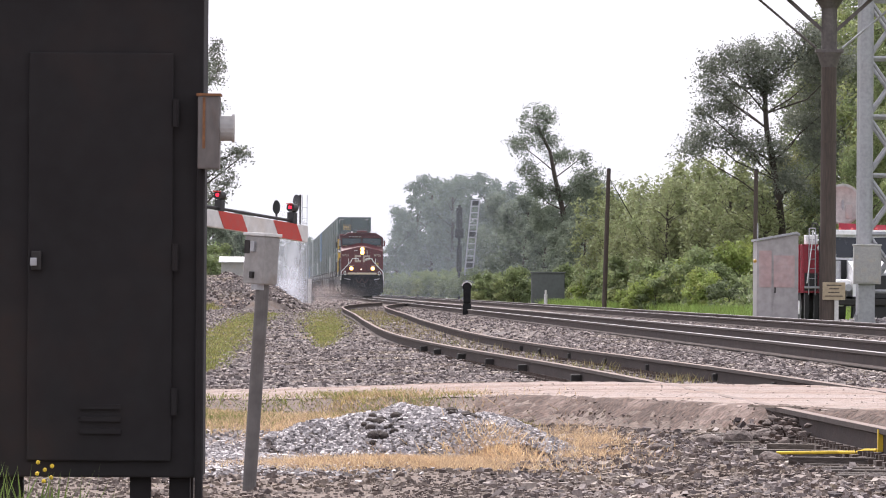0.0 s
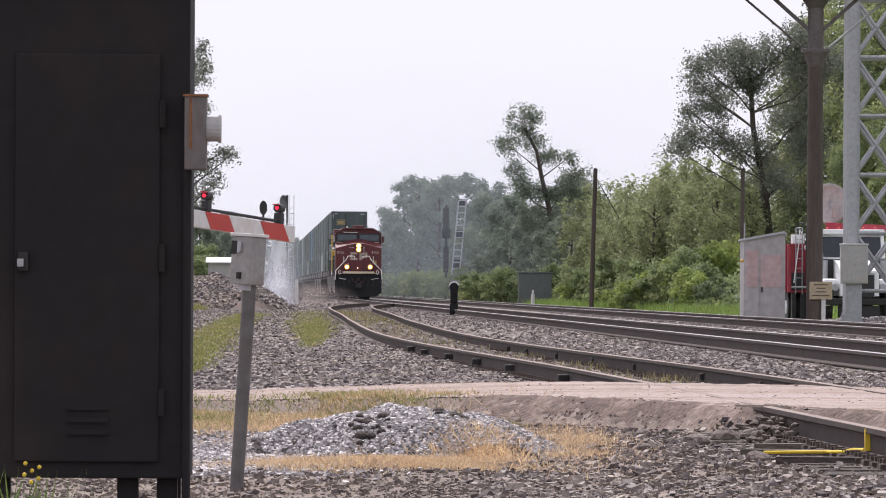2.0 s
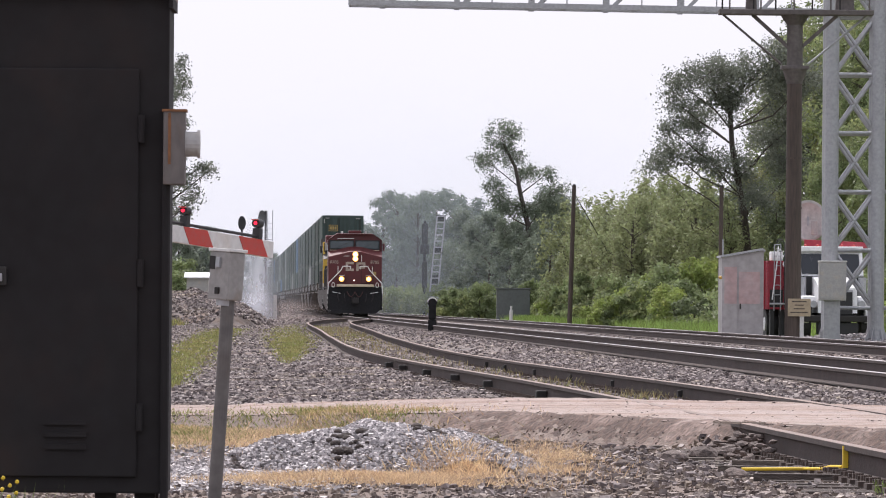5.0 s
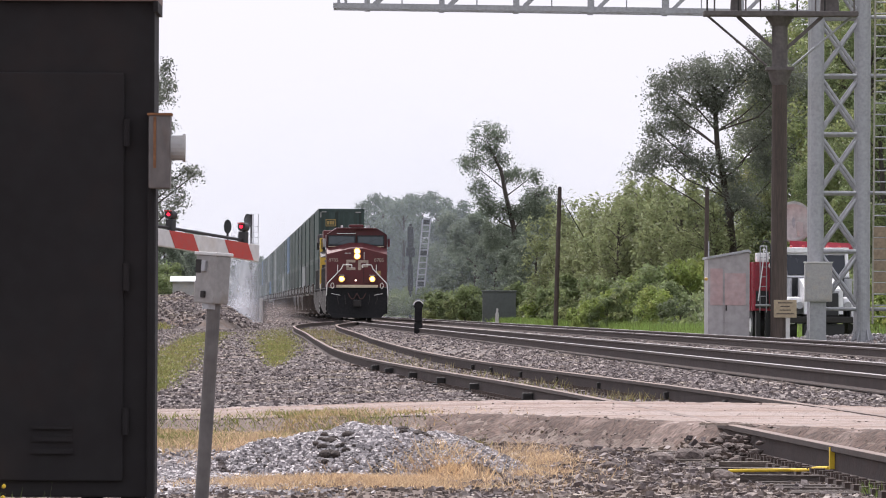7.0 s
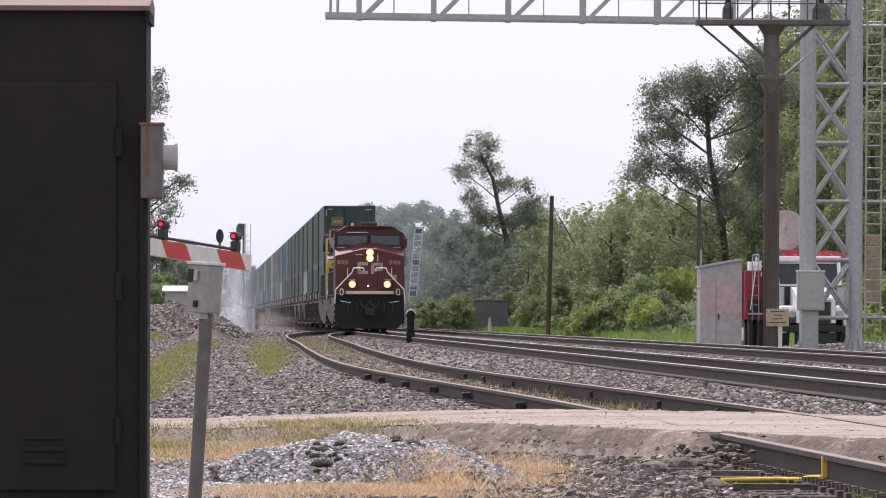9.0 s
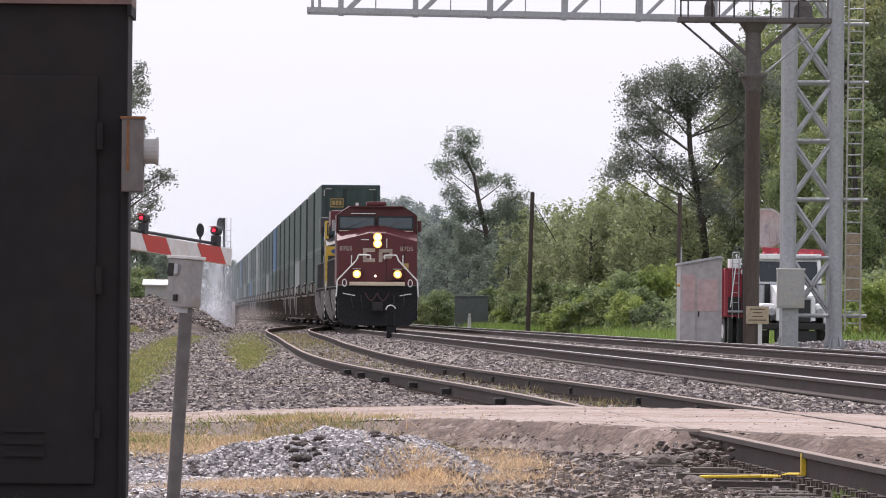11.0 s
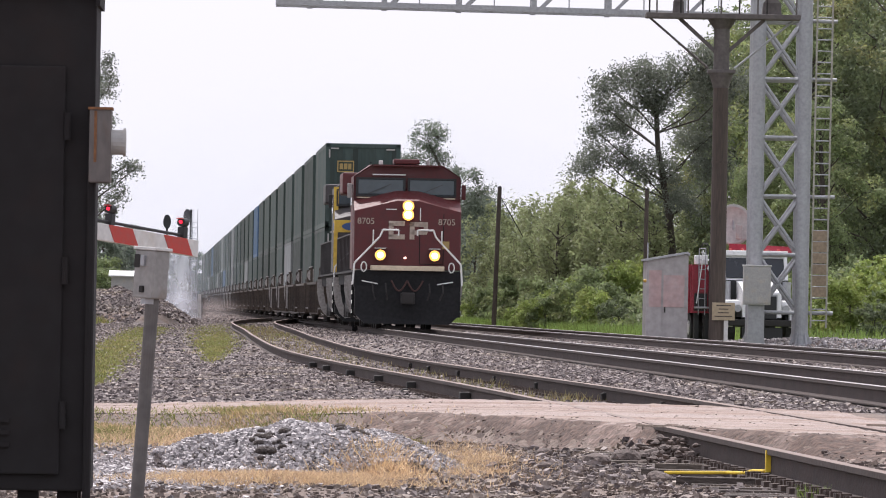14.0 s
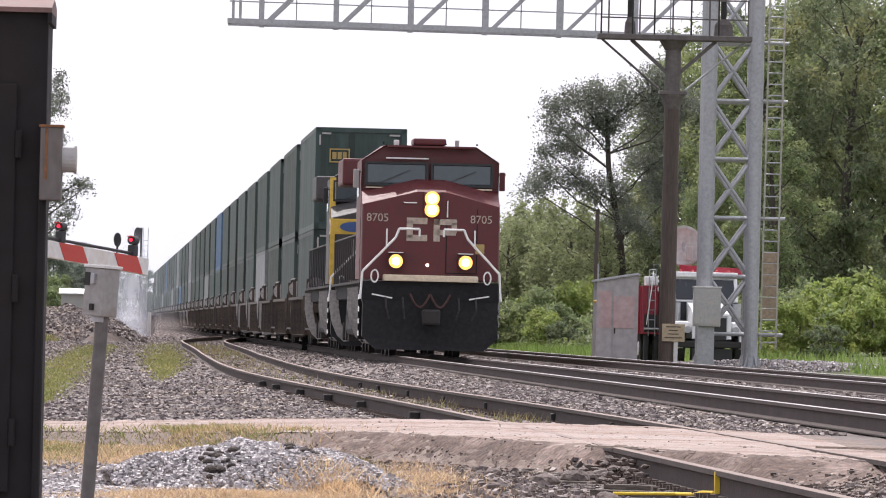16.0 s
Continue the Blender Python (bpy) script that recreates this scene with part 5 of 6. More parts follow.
# The olive is lifted and greyed to imitate haze in front of the trees.
L_OLIVE = leaf_mat("haze_paled_olive_leaves", (0.22, 0.24, 0.19))
L_DARK = leaf_mat("dark_green_leaves", (0.195, 0.232, 0.125), second=(0.31, 0.30, 0.13))
L_MID = leaf_mat("green_leaves", (0.225, 0.275, 0.125), second=(0.30, 0.32, 0.13))
L_LIGHT = leaf_mat("light_green_leaves", (0.31, 0.375, 0.11), second=(0.39, 0.39, 0.12))
L_WILLOW = leaf_mat("pale_willow_leaves", (0.30, 0.33, 0.165), second=(0.20, 0.24, 0.12))
# These two greens have distance haze mixed into the colour: greyer and bluer.
L_HAZE = leaf_mat("haze_greyed_green_leaves", (0.20, 0.235, 0.175))
L_FAR_HAZE = leaf_mat("haze_tinted_far_leaves", (0.195, 0.235, 0.185))


def limb_mesh(name, segs, material):
    v, f = [], []
    for a, b, ra, rb in segs:
        d = (b - a).normalized()
        u = d.orthogonal().normalized()
        w = d.cross(u)
        i = len(v)
        for c, r in ((a, ra), (b, rb)):
            for k in range(6):
                t = k * math.pi / 3
                v.append(c + (u * math.cos(t) + w * math.sin(t)) * r)
        for k in range(6):
            f.append((i + k, i + (k + 1) % 6, i + 6 + (k + 1) % 6, i + 6 + k))
    return raw_mesh(name, [tuple(p) for p in v], f, material, True)


def rows_unit(a):
    return a / np.linalg.norm(a, axis=1)[:, None]


def foliage(name, rng, clumps, count, size, material, tall=0.75, wild=0.6, loose=0.12):
    """Small pointed leaves on the outsides of many clumps, facing out and up; clumps are rows of x, y, z, radius."""
    c = np.asarray(clumps, float)
    w = c[:, 3] ** 1.6
    k = rng.choice(len(c), count, p=w / w.sum())
    way = rng.normal(0, 1, (count, 3))
    way[:, 2] += 0.25
    way = rows_unit(way)
    out = rng.uniform(0.12, 1.0, (count, 1)) ** 0.5 * (1 + 0.16 * rng.normal(0, 1, (count, 1)))
    out[rng.uniform(0, 1, count) < loose] *= 1.45
    p = c[k, :3] + way * c[k, 3:4] * out * np.array([1, 1, tall])
    n = rows_unit(way + np.array([0, 0, 0.45]) + wild * rng.normal(0, 1, (count, 3)))
    d = rows_unit(np.cross(n, rng.normal(0, 1, (count, 3)) + np.array([0, 0, 0.8 * (tall > 1)])))
    e = np.cross(n, d)
    s = size * rng.uniform(0.6, 1.4, (count, 1))
    up = n * s * 0.12
    v = np.stack([p - d * s * 0.5, p + e * s * 0.25 + up, p + d * s * 0.5, p - e * s * 0.25 + up], 1).reshape(-1, 3)
    return raw_mesh(name, v, np.arange(count * 4).reshape(-1, 4), material)


def scatter(rng, masses, per, clump):
    """Clumps on and in each round mass of a crown."""
    out = []
    for x, y, z, r in masses:
        for _ in range(3 + int(per * r * r)):
            d = Vector(rng.normal(0, 1, 3)).normalized() * r * math.sqrt(rng.uniform(0.08, 1.0))
            out.append((x + d.x, y + d.y, z + d.z * 0.85, clump * rng.uniform(0.55, 1.3)))
    return out


def tree(m, label, leaf, seed, path, masses, count, size, clump, per=9, tall=0.75, thick=0.02, name="tree", loose=0.12, wild=0.6):
    """A trunk along a bent path, a limb to each mass of the crown, twigs to its clumps, and the leaves."""
    rng = np.random.default_rng(seed)
    e = thing(name, m, label, name)
    pts = [Vector(p) for p in path]
    r0 = thick * pts[-1].z + 0.02
    segs, n = [], len(pts)
    for i in range(n - 1):
        segs.append((pts[i], pts[i + 1], r0 * (1 - 0.8 * i / n), r0 * (1 - 0.8 * (i + 1) / n)))
    fine = [pts[i].lerp(pts[i + 1], t / 4) for i in range(n - 1) for t in range(4)]
    clumps = scatter(rng, masses, per, clump)
    for x, y, z, r in masses:
        c = Vector((x, y, z))
        low = [p for p in fine if p.z < z - 0.6 * (Vector((p.x, p.y, 0)) - Vector((x, y, 0))).length] or fine[:1]
        a = max(low, key=lambda p: p.z)
        q = a.lerp(c, 0.5) + Vector(rng.normal(0, 0.12, 3)) * (c - a).length * 0.6
        rr = r0 * 0.2
        segs += [(a, q, rr, rr * 0.7), (q, c, rr * 0.7, rr * 0.35)]
        for g in clumps:
            d = Vector(g[:3]) - c
            if d.length < r * 1.05 and rng.uniform() < 0.5:
                segs.append((c, c + d, rr * 0.3, rr * 0.12))
    tr = new("trunk", limb_mesh("trunk", segs, M_BARK))
    tr.parent = e
    cr = new("crown", foliage("crown", rng, clumps, count, size, leaf, tall, wild, loose))
    cr.parent = e
    return e


def grown(seed, height, width, low, n, fat=0.34):
    """Masses of an ordinary crown: an egg-shaped outline, lumpy, down to low times the height."""
    rng = np.random.default_rng(seed)
    out = [(rng.normal(0, 0.1) * width, 0, height * 0.93, width * fat * 0.7)]
    for k in range(n):
        u = low + (0.92 - low) * (k + rng.uniform(0, 1)) / n
        w = width * math.sqrt(max(0.08, 1 - ((u - 0.5) / 0.52) ** 2))
        a, q = k * 2.4 + rng.normal(0, 0.5), w * rng.uniform(0.35, 0.85)
        out.append((q * math.cos(a), q * math.sin(a), u * height, width * fat * rng.uniform(0.65, 1.15)))
    return out


def columns(seed, height, width, n):
    """Masses of an upright thicket: narrow columns of unlike height."""
    rng = np.random.default_rng(seed)
    out = []
    for k in range(n):
        a, q = k * 2.4, width * math.sqrt((k + 0.5) / n)
        top = height * rng.uniform(0.72, 1.0) * (1 - 0.2 * (q / width) ** 2)
        for z in np.arange(0.5, top, 0.85):
            out.append((q * math.cos(a) + rng.normal(0, 0.12), q * math.sin(a) + rng.normal(0, 0.12), z, 0.5 * (1.15 - 0.75 * z / top)))
    return out


def straight(height, lean=0.0):
    return [(0, 0, -0.3), (0.1 * lean, 0, height * 0.3), (0.5 * lean, 0.1, height * 0.6), (lean, 0, height * 0.85)]


def at(px_x, y):
    """World x of a thing seen at this bearing at the start, y metres off."""
    return (px_x - 784) * y / 13000.0


def placed(x, y, turn=0.0):
    return pose(x, y, gz(x, y) - 0.05, 0, 0, turn)


def crown_of(rng_seed, flat):
    """Flat outline masses (x, z, radius) given some depth."""
    rng = np.random.default_rng(rng_seed)
    return [(x, rng.normal(0, 0.7), z, 1.15 * r) for x, z, r in flat]


# the spreading tree, the crooked one and the sparse one behind the signal case
tree(placed(at(1385, 320), 320), "tall spreading tree with haze-paled olive leaves and open crown", L_OLIVE, 5,
     [(0, 0, -0.3), (0.05, 0, 2.5), (-0.2, 0.1, 5.0), (-0.75, 0, 8.0), (-0.9, 0.1, 10.6)],
     crown_of(5, ((-0.9, 11.2, 1.0), (-2.1, 10.8, 0.8), (-2.95, 9.6, 0.8), (-3.4, 7.8, 0.7), (-2.1, 9.0, 0.8), (-2.3, 7.4, 0.65), (-0.7, 9.6, 0.9), (0.5, 11.2, 0.9), (1.3, 10.2, 0.95),
                  (1.0, 8.2, 1.0), (-0.4, 7.0, 0.7), (-3.95, 6.9, 0.4), (-1.4, 6.9, 0.5), (2.0, 8.9, 0.9), (1.9, 6.8, 0.9), (0.4, 5.6, 0.7), (-1.5, 10.1, 0.6), (1.5, 11.7, 0.8), (2.4, 10.7, 0.9), (-2.9, 10.5, 0.5), (-3.6, 8.8, 0.5))),
     38000, 0.12, 0.46, per=15, loose=0.5, wild=1.3, tall=0.95)
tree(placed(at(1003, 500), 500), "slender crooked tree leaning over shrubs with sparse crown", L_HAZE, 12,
     [(0, 0, -0.3), (0.0, 0, 3.0), (-0.3, 0.1, 6.4), (-0.85, 0, 8.6), (-1.2, 0, 10.4), (-2.0, 0.1, 12.0)],
     crown_of(12, ((-2.2, 12.4, 0.95), (-1.4, 12.6, 0.6), (-3.3, 10.9, 0.65), (-1.6, 11.3, 0.8), (-0.6, 10.0, 0.7), (0.8, 9.9, 0.5), (-2.7, 9.0, 0.75), (-2.1, 7.7, 0.9), (1.2, 8.7, 0.9), (2.0, 7.6, 0.9),
                   (-1.0, 7.6, 0.7), (0.3, 7.4, 0.9), (0.2, 5.6, 1.1), (-1.8, 5.8, 1.0), (1.9, 5.8, 1.0))),
     21000, 0.15, 0.46, per=13, loose=0.5, wild=1.3, tall=0.95)
tree(placed(-10.5, 300), "open-crowned tree with sparse outer branches", L_OLIVE, 21,
     [(0, 0, -0.3), (0.1, 0, 3.0), (0.0, 0.1, 6.0), (0.1, 0, 9.0), (0.3, 0, 11.0)],
     crown_of(21, ((1.05, 10.6, 0.4), (1.25, 10.0, 0.35), (1.0, 9.2, 0.4), (1.25, 8.2, 0.3), (1.1, 7.1, 0.45), (1.95, 6.35, 0.35), (2.35, 6.25, 0.2), (1.45, 5.8, 0.5), (1.6, 5.05, 0.35), (1.1, 4.7, 0.5),
                   (0.2, 9.6, 0.9), (0.0, 7.6, 1.0), (-0.2, 5.6, 1.0), (-1.2, 8.6, 1.0), (-1.3, 6.6, 1.0))),
     14000, 0.11, 0.32, per=18, loose=0.5, wild=1.3, tall=0.95)
protos = {
    "round": tree(placed(at(1590, 312), 312, 20), "tall dense green tree at the edge of the wood", L_MID, 31, straight(14.2, 0.5), grown(31, 14.2, 3.6, 0.08, 24), 14500, 0.225, 0.62, per=6),
    "dark": tree(placed(at(1625, 335), 335), "tall dark green tree in the wood", L_DARK, 37, straight(14.8, -0.6), grown(37, 14.8, 3.8, 0.08, 24), 14500, 0.225, 0.62, per=6),
    "far": tree(placed(at(800, 880), 880), "distant tree with haze-tinted leaves in the wood beside the line", L_FAR_HAZE, 41, straight(14.0), grown(41, 14.0, 4.4, 0.05, 22), 10500, 0.40, 0.75, per=4),
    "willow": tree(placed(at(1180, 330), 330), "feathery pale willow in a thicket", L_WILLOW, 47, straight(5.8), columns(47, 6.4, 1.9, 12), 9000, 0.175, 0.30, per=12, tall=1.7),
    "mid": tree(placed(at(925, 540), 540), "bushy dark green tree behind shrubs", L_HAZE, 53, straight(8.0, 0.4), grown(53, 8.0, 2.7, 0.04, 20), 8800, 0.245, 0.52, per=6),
}
rt = random.Random(11)


def plant(kind, x, y, scale, turn=None):
    ob = copy_thing(protos[kind], pose(x, y, gz(x, y) - 0.05, 0, 0, rt.uniform(0, 360) if turn is None else turn))
    ob.scale = (scale * rt.uniform(0.92, 1.08), scale * rt.uniform(0.92, 1.08), scale)
    return ob


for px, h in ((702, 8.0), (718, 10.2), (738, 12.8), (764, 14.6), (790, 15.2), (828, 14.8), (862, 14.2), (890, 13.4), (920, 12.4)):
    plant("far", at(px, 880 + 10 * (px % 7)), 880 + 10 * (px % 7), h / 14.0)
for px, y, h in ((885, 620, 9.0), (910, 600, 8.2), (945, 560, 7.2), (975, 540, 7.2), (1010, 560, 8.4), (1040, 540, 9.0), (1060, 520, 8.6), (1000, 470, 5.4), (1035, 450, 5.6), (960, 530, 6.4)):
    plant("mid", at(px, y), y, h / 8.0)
for px, y, h in ((1090, 400, 6.9), (1115, 385, 6.3), (1145, 360, 6.0), (1165, 350, 6.5), (1190, 345, 7.0), (1215, 335, 6.5), (1240, 340, 7.0), (1265, 330, 6.8), (1290, 325, 6.6), (1320, 330, 6.5), (1350, 320, 6.0), (1205, 380, 7.9), (1250, 380, 8.0), (1300, 380, 8.0), (1130, 400, 7.0)):
    plant("willow", at(px, y), y, 1.06 * h / 6.4)
for px, y, h in ((1120, 440, 6.2), (1180, 420, 6.6), (1270, 400, 7.0), (1340, 360, 6.2), (1400, 350, 7.2)):
    plant("mid", at(px, y), y, h / 8.0)
for kind, px, y, h in (("dark", 1500, 390, 14.0), ("round", 1470, 400, 13.0), ("dark", 1535, 390, 15.4), ("round", 1555, 350, 14.0), ("dark", 1610, 345, 15.0), ("round", 1640, 305, 12.4), ("round", 1660, 330, 14.5), ("dark", 1690, 310, 14.0),
                       ("round", 1730, 340, 15.2), ("dark", 1770, 300, 14.0), ("round", 1800, 330, 14.4), ("dark", 1850, 320, 15.0), ("round", 1900, 300, 14.0), ("dark", 1980, 330, 15), ("round", 1650, 290, 8.5), ("round", 1540, 300, 7.0), ("dark", 1450, 345, 7.5)):
    plant(kind, at(px, y), y, 1.1 * h / (14.2 if kind == "round" else 14.8))
for x, y, h in ((-13.5, 430, 4.6), (-15, 420, 7.0), (-14.4, 330, 6.0), (-16.5, 500, 6.0), (-14.6, 520, 4.4), (-16.2, 560, 5.0), (-19.5, 700, 7.5), (-21, 780, 8.0)):
    plant("mid", x, y, h / 8.0)
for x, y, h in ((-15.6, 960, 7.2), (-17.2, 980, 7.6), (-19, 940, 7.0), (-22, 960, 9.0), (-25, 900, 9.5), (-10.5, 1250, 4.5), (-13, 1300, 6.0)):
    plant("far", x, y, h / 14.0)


def shrub(m, label, height, width, leaf, count, seed, size=0.17):
    rng = np.random.default_rng(seed)
    masses = []
    for k in range(13):
        a, q = k * 2.4, width * math.sqrt((k + 0.5) / 13) * 0.8
        masses.append((q * math.cos(a), q * math.sin(a), height * rng.uniform(0.45, 0.88) * (1 - 0.5 * (q / width) ** 2), width * rng.uniform(0.22, 0.34)))
        masses.append((q * math.cos(a) * 1.1, q * math.sin(a) * 1.1, height * 0.22, width * 0.3))
    return tree(m, label, leaf, seed, [(0, 0, -0.2), (0.05, 0, height * 0.2), (0, 0, height * 0.45)], masses, count, size, 0.17 * width, per=14, name="shrub")


shrubs = {
    "light": shrub(placed(at(1850, 258), 258), "bright green rounded shrub beside the line", 3.0, 1.5, L_LIGHT, 5200, 61, 0.175),
    "mid": shrub(placed(at(1270, 290), 290), "leafy green shrub at the foot of the wood", 2.6, 1.5, L_MID, 4800, 67, 0.16),
    "dark": shrub(placed(at(1290, 280), 280), "dark green shrub in long grass", 1.8, 0.9, L_DARK, 4000, 71, 0.12),
}
for kind, px, y, s in (("mid", 860, 490, 1.0), ("mid", 885, 480, 1.15), ("mid", 910, 470, 1.1), ("mid", 1015, 430, 1.1), ("mid", 1050, 420, 1.0), ("light", 1040, 400, 0.7), ("mid", 1085, 380, 1.2), ("mid", 1120, 350, 1.2), ("light", 1150, 330, 0.9),
                       ("mid", 1180, 320, 1.2), ("light", 1215, 310, 1.0), ("mid", 1245, 300, 1.3), ("light", 1255, 285, 0.8), ("light", 1310, 300, 1.1), ("mid", 1330, 310, 1.4), ("light", 1130, 300, 0.5), ("mid", 1160, 300, 0.7),
                       ("light", 1665, 262, 0.85), ("light", 1700, 255, 1.0), ("mid", 1690, 275, 1.2), ("light", 1735, 262, 1.0), ("mid", 1760, 270, 1.3), ("light", 1790, 258, 1.1), ("light", 1830, 255, 0.9), ("mid", 1640, 270, 1.0),
                       ("mid", 1560, 262, 0.9), ("mid", 1600, 268, 1.1), ("light", 1860, 262, 1.2), ("dark", 1745, 245, 0.8), ("mid", 800, 640, 1.2), ("mid", 770, 700, 1.3), ("mid", 740, 760, 1.3), ("mid", 720, 800, 1.2), ("mid", 700, 830, 1.2), ("mid", 830, 600, 1.2), ("dark", 850, 560, 1.2)):
    x = at(px, y)
    ob = copy_thing(shrubs[kind], pose(x, y, gz(x, y) - 0.05, 0, 0, rt.uniform(0, 360)))
    ob.scale = (s, s, s * rt.uniform(0.85, 1.15))
for x, y, s in ((-10.6, 330, 0.6), (-11.6, 320, 0.8), (-12.5, 345, 1.0), (-11.9, 380, 1.0), (-13, 400, 1.3)):
    ob = copy_thing(shrubs["mid"], pose(x, y, gz(x, y) - 0.05, 0, 0, rt.uniform(0, 360)))
    ob.scale = (s, s, s)


def undergrowth():
    """A continuous low thicket along the verge, filling the gaps between the shrubs."""
    rng = np.random.default_rng(5)
    n = 5200
    y = rng.uniform(250, 900, n)
    off = 9.6 + rng.gamma(2.0, 1.6, n) + 0.006 * np.abs(y - 300)
    x = main_x(y) + off
    h = 0.9 + 0.7 * np.sin(y * 0.11) * np.sin(off * 1.3 + y * 0.03) + 0.25 * (off - 10)
    z = ground_z(x, y) + np.clip(h, 0.3, 4.2) * rng.uniform(0, 1, n)
    me = foliage("undergrowth", rng, np.stack([x, y, z, rng.uniform(0.25, 0.6, n)], -1), 56000, 0.22, L_MID)
    tagged(new("undergrowth", me), "dense low green thicket along the verge", "undergrowth", kind="stuff")


undergrowth()


# ---- grass ----
HEAP = (-0.10, 47.4, 1.02, 2.2, -0.13)


def heap_z(x, y, cx, cy, rx, ry, top, skew=0.0):
    """The ground with a lumpy mound on it."""
    u, v = (x - cx) / rx, (y - cy) / ry
    r = np.sqrt(u * u + v * v) * (1 + 0.16 * np.sin(3 * np.arctan2(v, u) + 1.1) + 0.08 * np.sin(7 * np.arctan2(v, u)))
    g = ground_z(x, y)
    return g + (top - g) * np.clip(1 - r ** 2.2, 0, 1) * (1 + 0.13 * lumps(x * 5 / max(rx, 1), y * 3 / max(ry, 1)) + skew * u) - 0.01


def blades(name, label, rng, x, y, h, w, material, base=None, flat=0.35):
    n = len(x)
    z = ground_z(x, y) if base is None else base
    a = rng.uniform(0, 2 * math.pi, n)
    lean = rng.normal(0, flat, (n, 2)) * h[:, None]
    dx, dy = np.cos(a) * w / 2, np.sin(a) * w / 2
    p0 = np.stack([x - dx, y - dy, z - 0.02], -1)
    p1 = np.stack([x + dx, y + dy, z - 0.02], -1)
    p2 = np.stack([x + lean[:, 0], y + lean[:, 1], z + h], -1)
    me = raw_mesh(name, np.stack([p0, p1, p2], 1).reshape(-1, 3), np.arange(3 * n).reshape(-1, 3), material)
    return tagged(new(name, me), label, "grass", kind="stuff")


def blob(rng, n, cx, cy, rx, ry):
    """Scattered points, denser in the middle, with ragged edges."""
    x, y = rng.normal(cx, rx / 2, n), rng.normal(cy, ry / 2, n)
    keep = rng.uniform(0, 1, n) < 0.35 + 0.65 * (lumps(x * 2.2, y * 1.1) > -0.1)
    return x[keep], y[keep]


G_DRY = mat("dry_straw", (0.63, 0.44, 0.28), 0.9, vary=0.2, fine=8, coarse=1, per="island", spread=0.4, thin=0.25)
G_GREEN = mat("short_green_grass", (0.235, 0.245, 0.075), 0.85, vary=0.2, fine=8, coarse=0.8, per="island", spread=0.45, thin=0.3, second=(0.36, 0.28, 0.13), amount=0.45)
G_LUSH = mat("lush_grass", (0.22, 0.30, 0.075), 0.8, vary=0.2, fine=4, coarse=0.4, per="island", spread=0.4, thin=0.35)
G_WEED = mat("olive_track_weeds", (0.36, 0.28, 0.15), 0.9, vary=0.25, fine=6, coarse=0.5, per="island", spread=0.45, thin=0.25, second=(0.22, 0.23, 0.08), amount=0.5)
rg = np.random.default_rng(9)


def many(*sets):
    return np.concatenate([s[0] for s in sets]), np.concatenate([s[1] for s in sets])


x, y = many(blob(rg, 15000, -0.25, 43.6, 0.72, 1.2), blob(rg, 4500, -0.05, 44.9, 0.7, 0.7), blob(rg, 900, 0.45, 45.6, 0.4, 0.8), blob(rg, 6000, -1.4, 57.0, 1.2, 2.5), blob(rg, 4500, 0.95, 48.5, 0.26, 5.0), blob(rg, 2500, -0.7, 43.2, 0.6, 1.2), blob(rg, 9000, -1.2, 53.5, 1.1, 3.2), blob(rg, 4000, -0.4, 57.0, 0.8, 2.4), blob(rg, 500, 1.1, 46.0, 0.3, 3.0))
blades("dry_grass", "matted dry straw-coloured grass beside the gravel heap", rg, x, y, rg.uniform(0.015, 0.075, len(x)), 0.011, G_DRY, base=heap_z(x, y, *HEAP), flat=1.1)
x, y = many(blob(rg, 15000, -1.9, 56.5, 0.9, 4.5), blob(rg, 6500, -0.8, 58.0, 0.7, 3.0), blob(rg, 1500, -0.1, 57.2, 0.4, 1.6), blob(rg, 1600, 0.42, 54.0, 0.22, 1.6))
blades("verge_grass", "short yellowish green grass along the road", rg, x, y, rg.uniform(0.012, 0.048, len(x)), 0.015, G_GREEN, flat=0.9)
t = rg.uniform(0, 1, 22000)
y = 82 + 190 * t ** 1.5
x = np.interp(y, [82, 110, 160, 245, 300], [-2.95, -3.45, -4.65, -6.2, -7.2]) + rg.normal(0, 1, len(y)) * (0.05 + 0.0010 * y) * (1 + 0.45 * lumps(y * 0.17, y * 0.04))
y = y + rg.normal(0, 5, len(y))
t2 = rg.uniform(0, 1, 12000)
y2 = 112 + rg.gamma(3.0, 24.0, len(t2))
x2 = np.interp(y2, [122, 262], [-1.95, -4.2]) + rg.normal(0, 1, len(y2)) * (0.04 + 0.003 * (y2 - 112)) * (1 + 0.5 * lumps(y2 * 0.2, y2 * 0.05))
x, y = np.concatenate([x, x2]), np.concatenate([y, y2])
blades("lane_grass", "green grass strips along the gravel lane", rg, x, y, rg.uniform(0.02, 0.08, len(x)), 0.035, G_GREEN, flat=0.9)
y = rg.uniform(75, 260, 8500)
x = siding_x(y) + rg.uniform(-0.68, 0.68, len(y))
keep = np.sin(y * 0.5) + 0.6 * np.sin(y * 1.7) + 0.5 * lumps(x, y) > 0.2
x, y = x[keep], y[keep]
blades("track_weeds", "dry yellow weeds between the siding rails", rg, x, y, rg.uniform(0.04, 0.14, len(x)), 0.02, G_WEED, base=siding_z(y) - 0.19)
y = rg.uniform(185, 420, 42000)
x = main_x(y) + 8.3 + np.abs(rg.normal(0, 1, len(y))) * 3.2
keep = (x > 15.6) | ((y > 236) & (x < 15.6)) | ((y > 203) & (x < 8.4))
x, y = x[keep], y[keep]
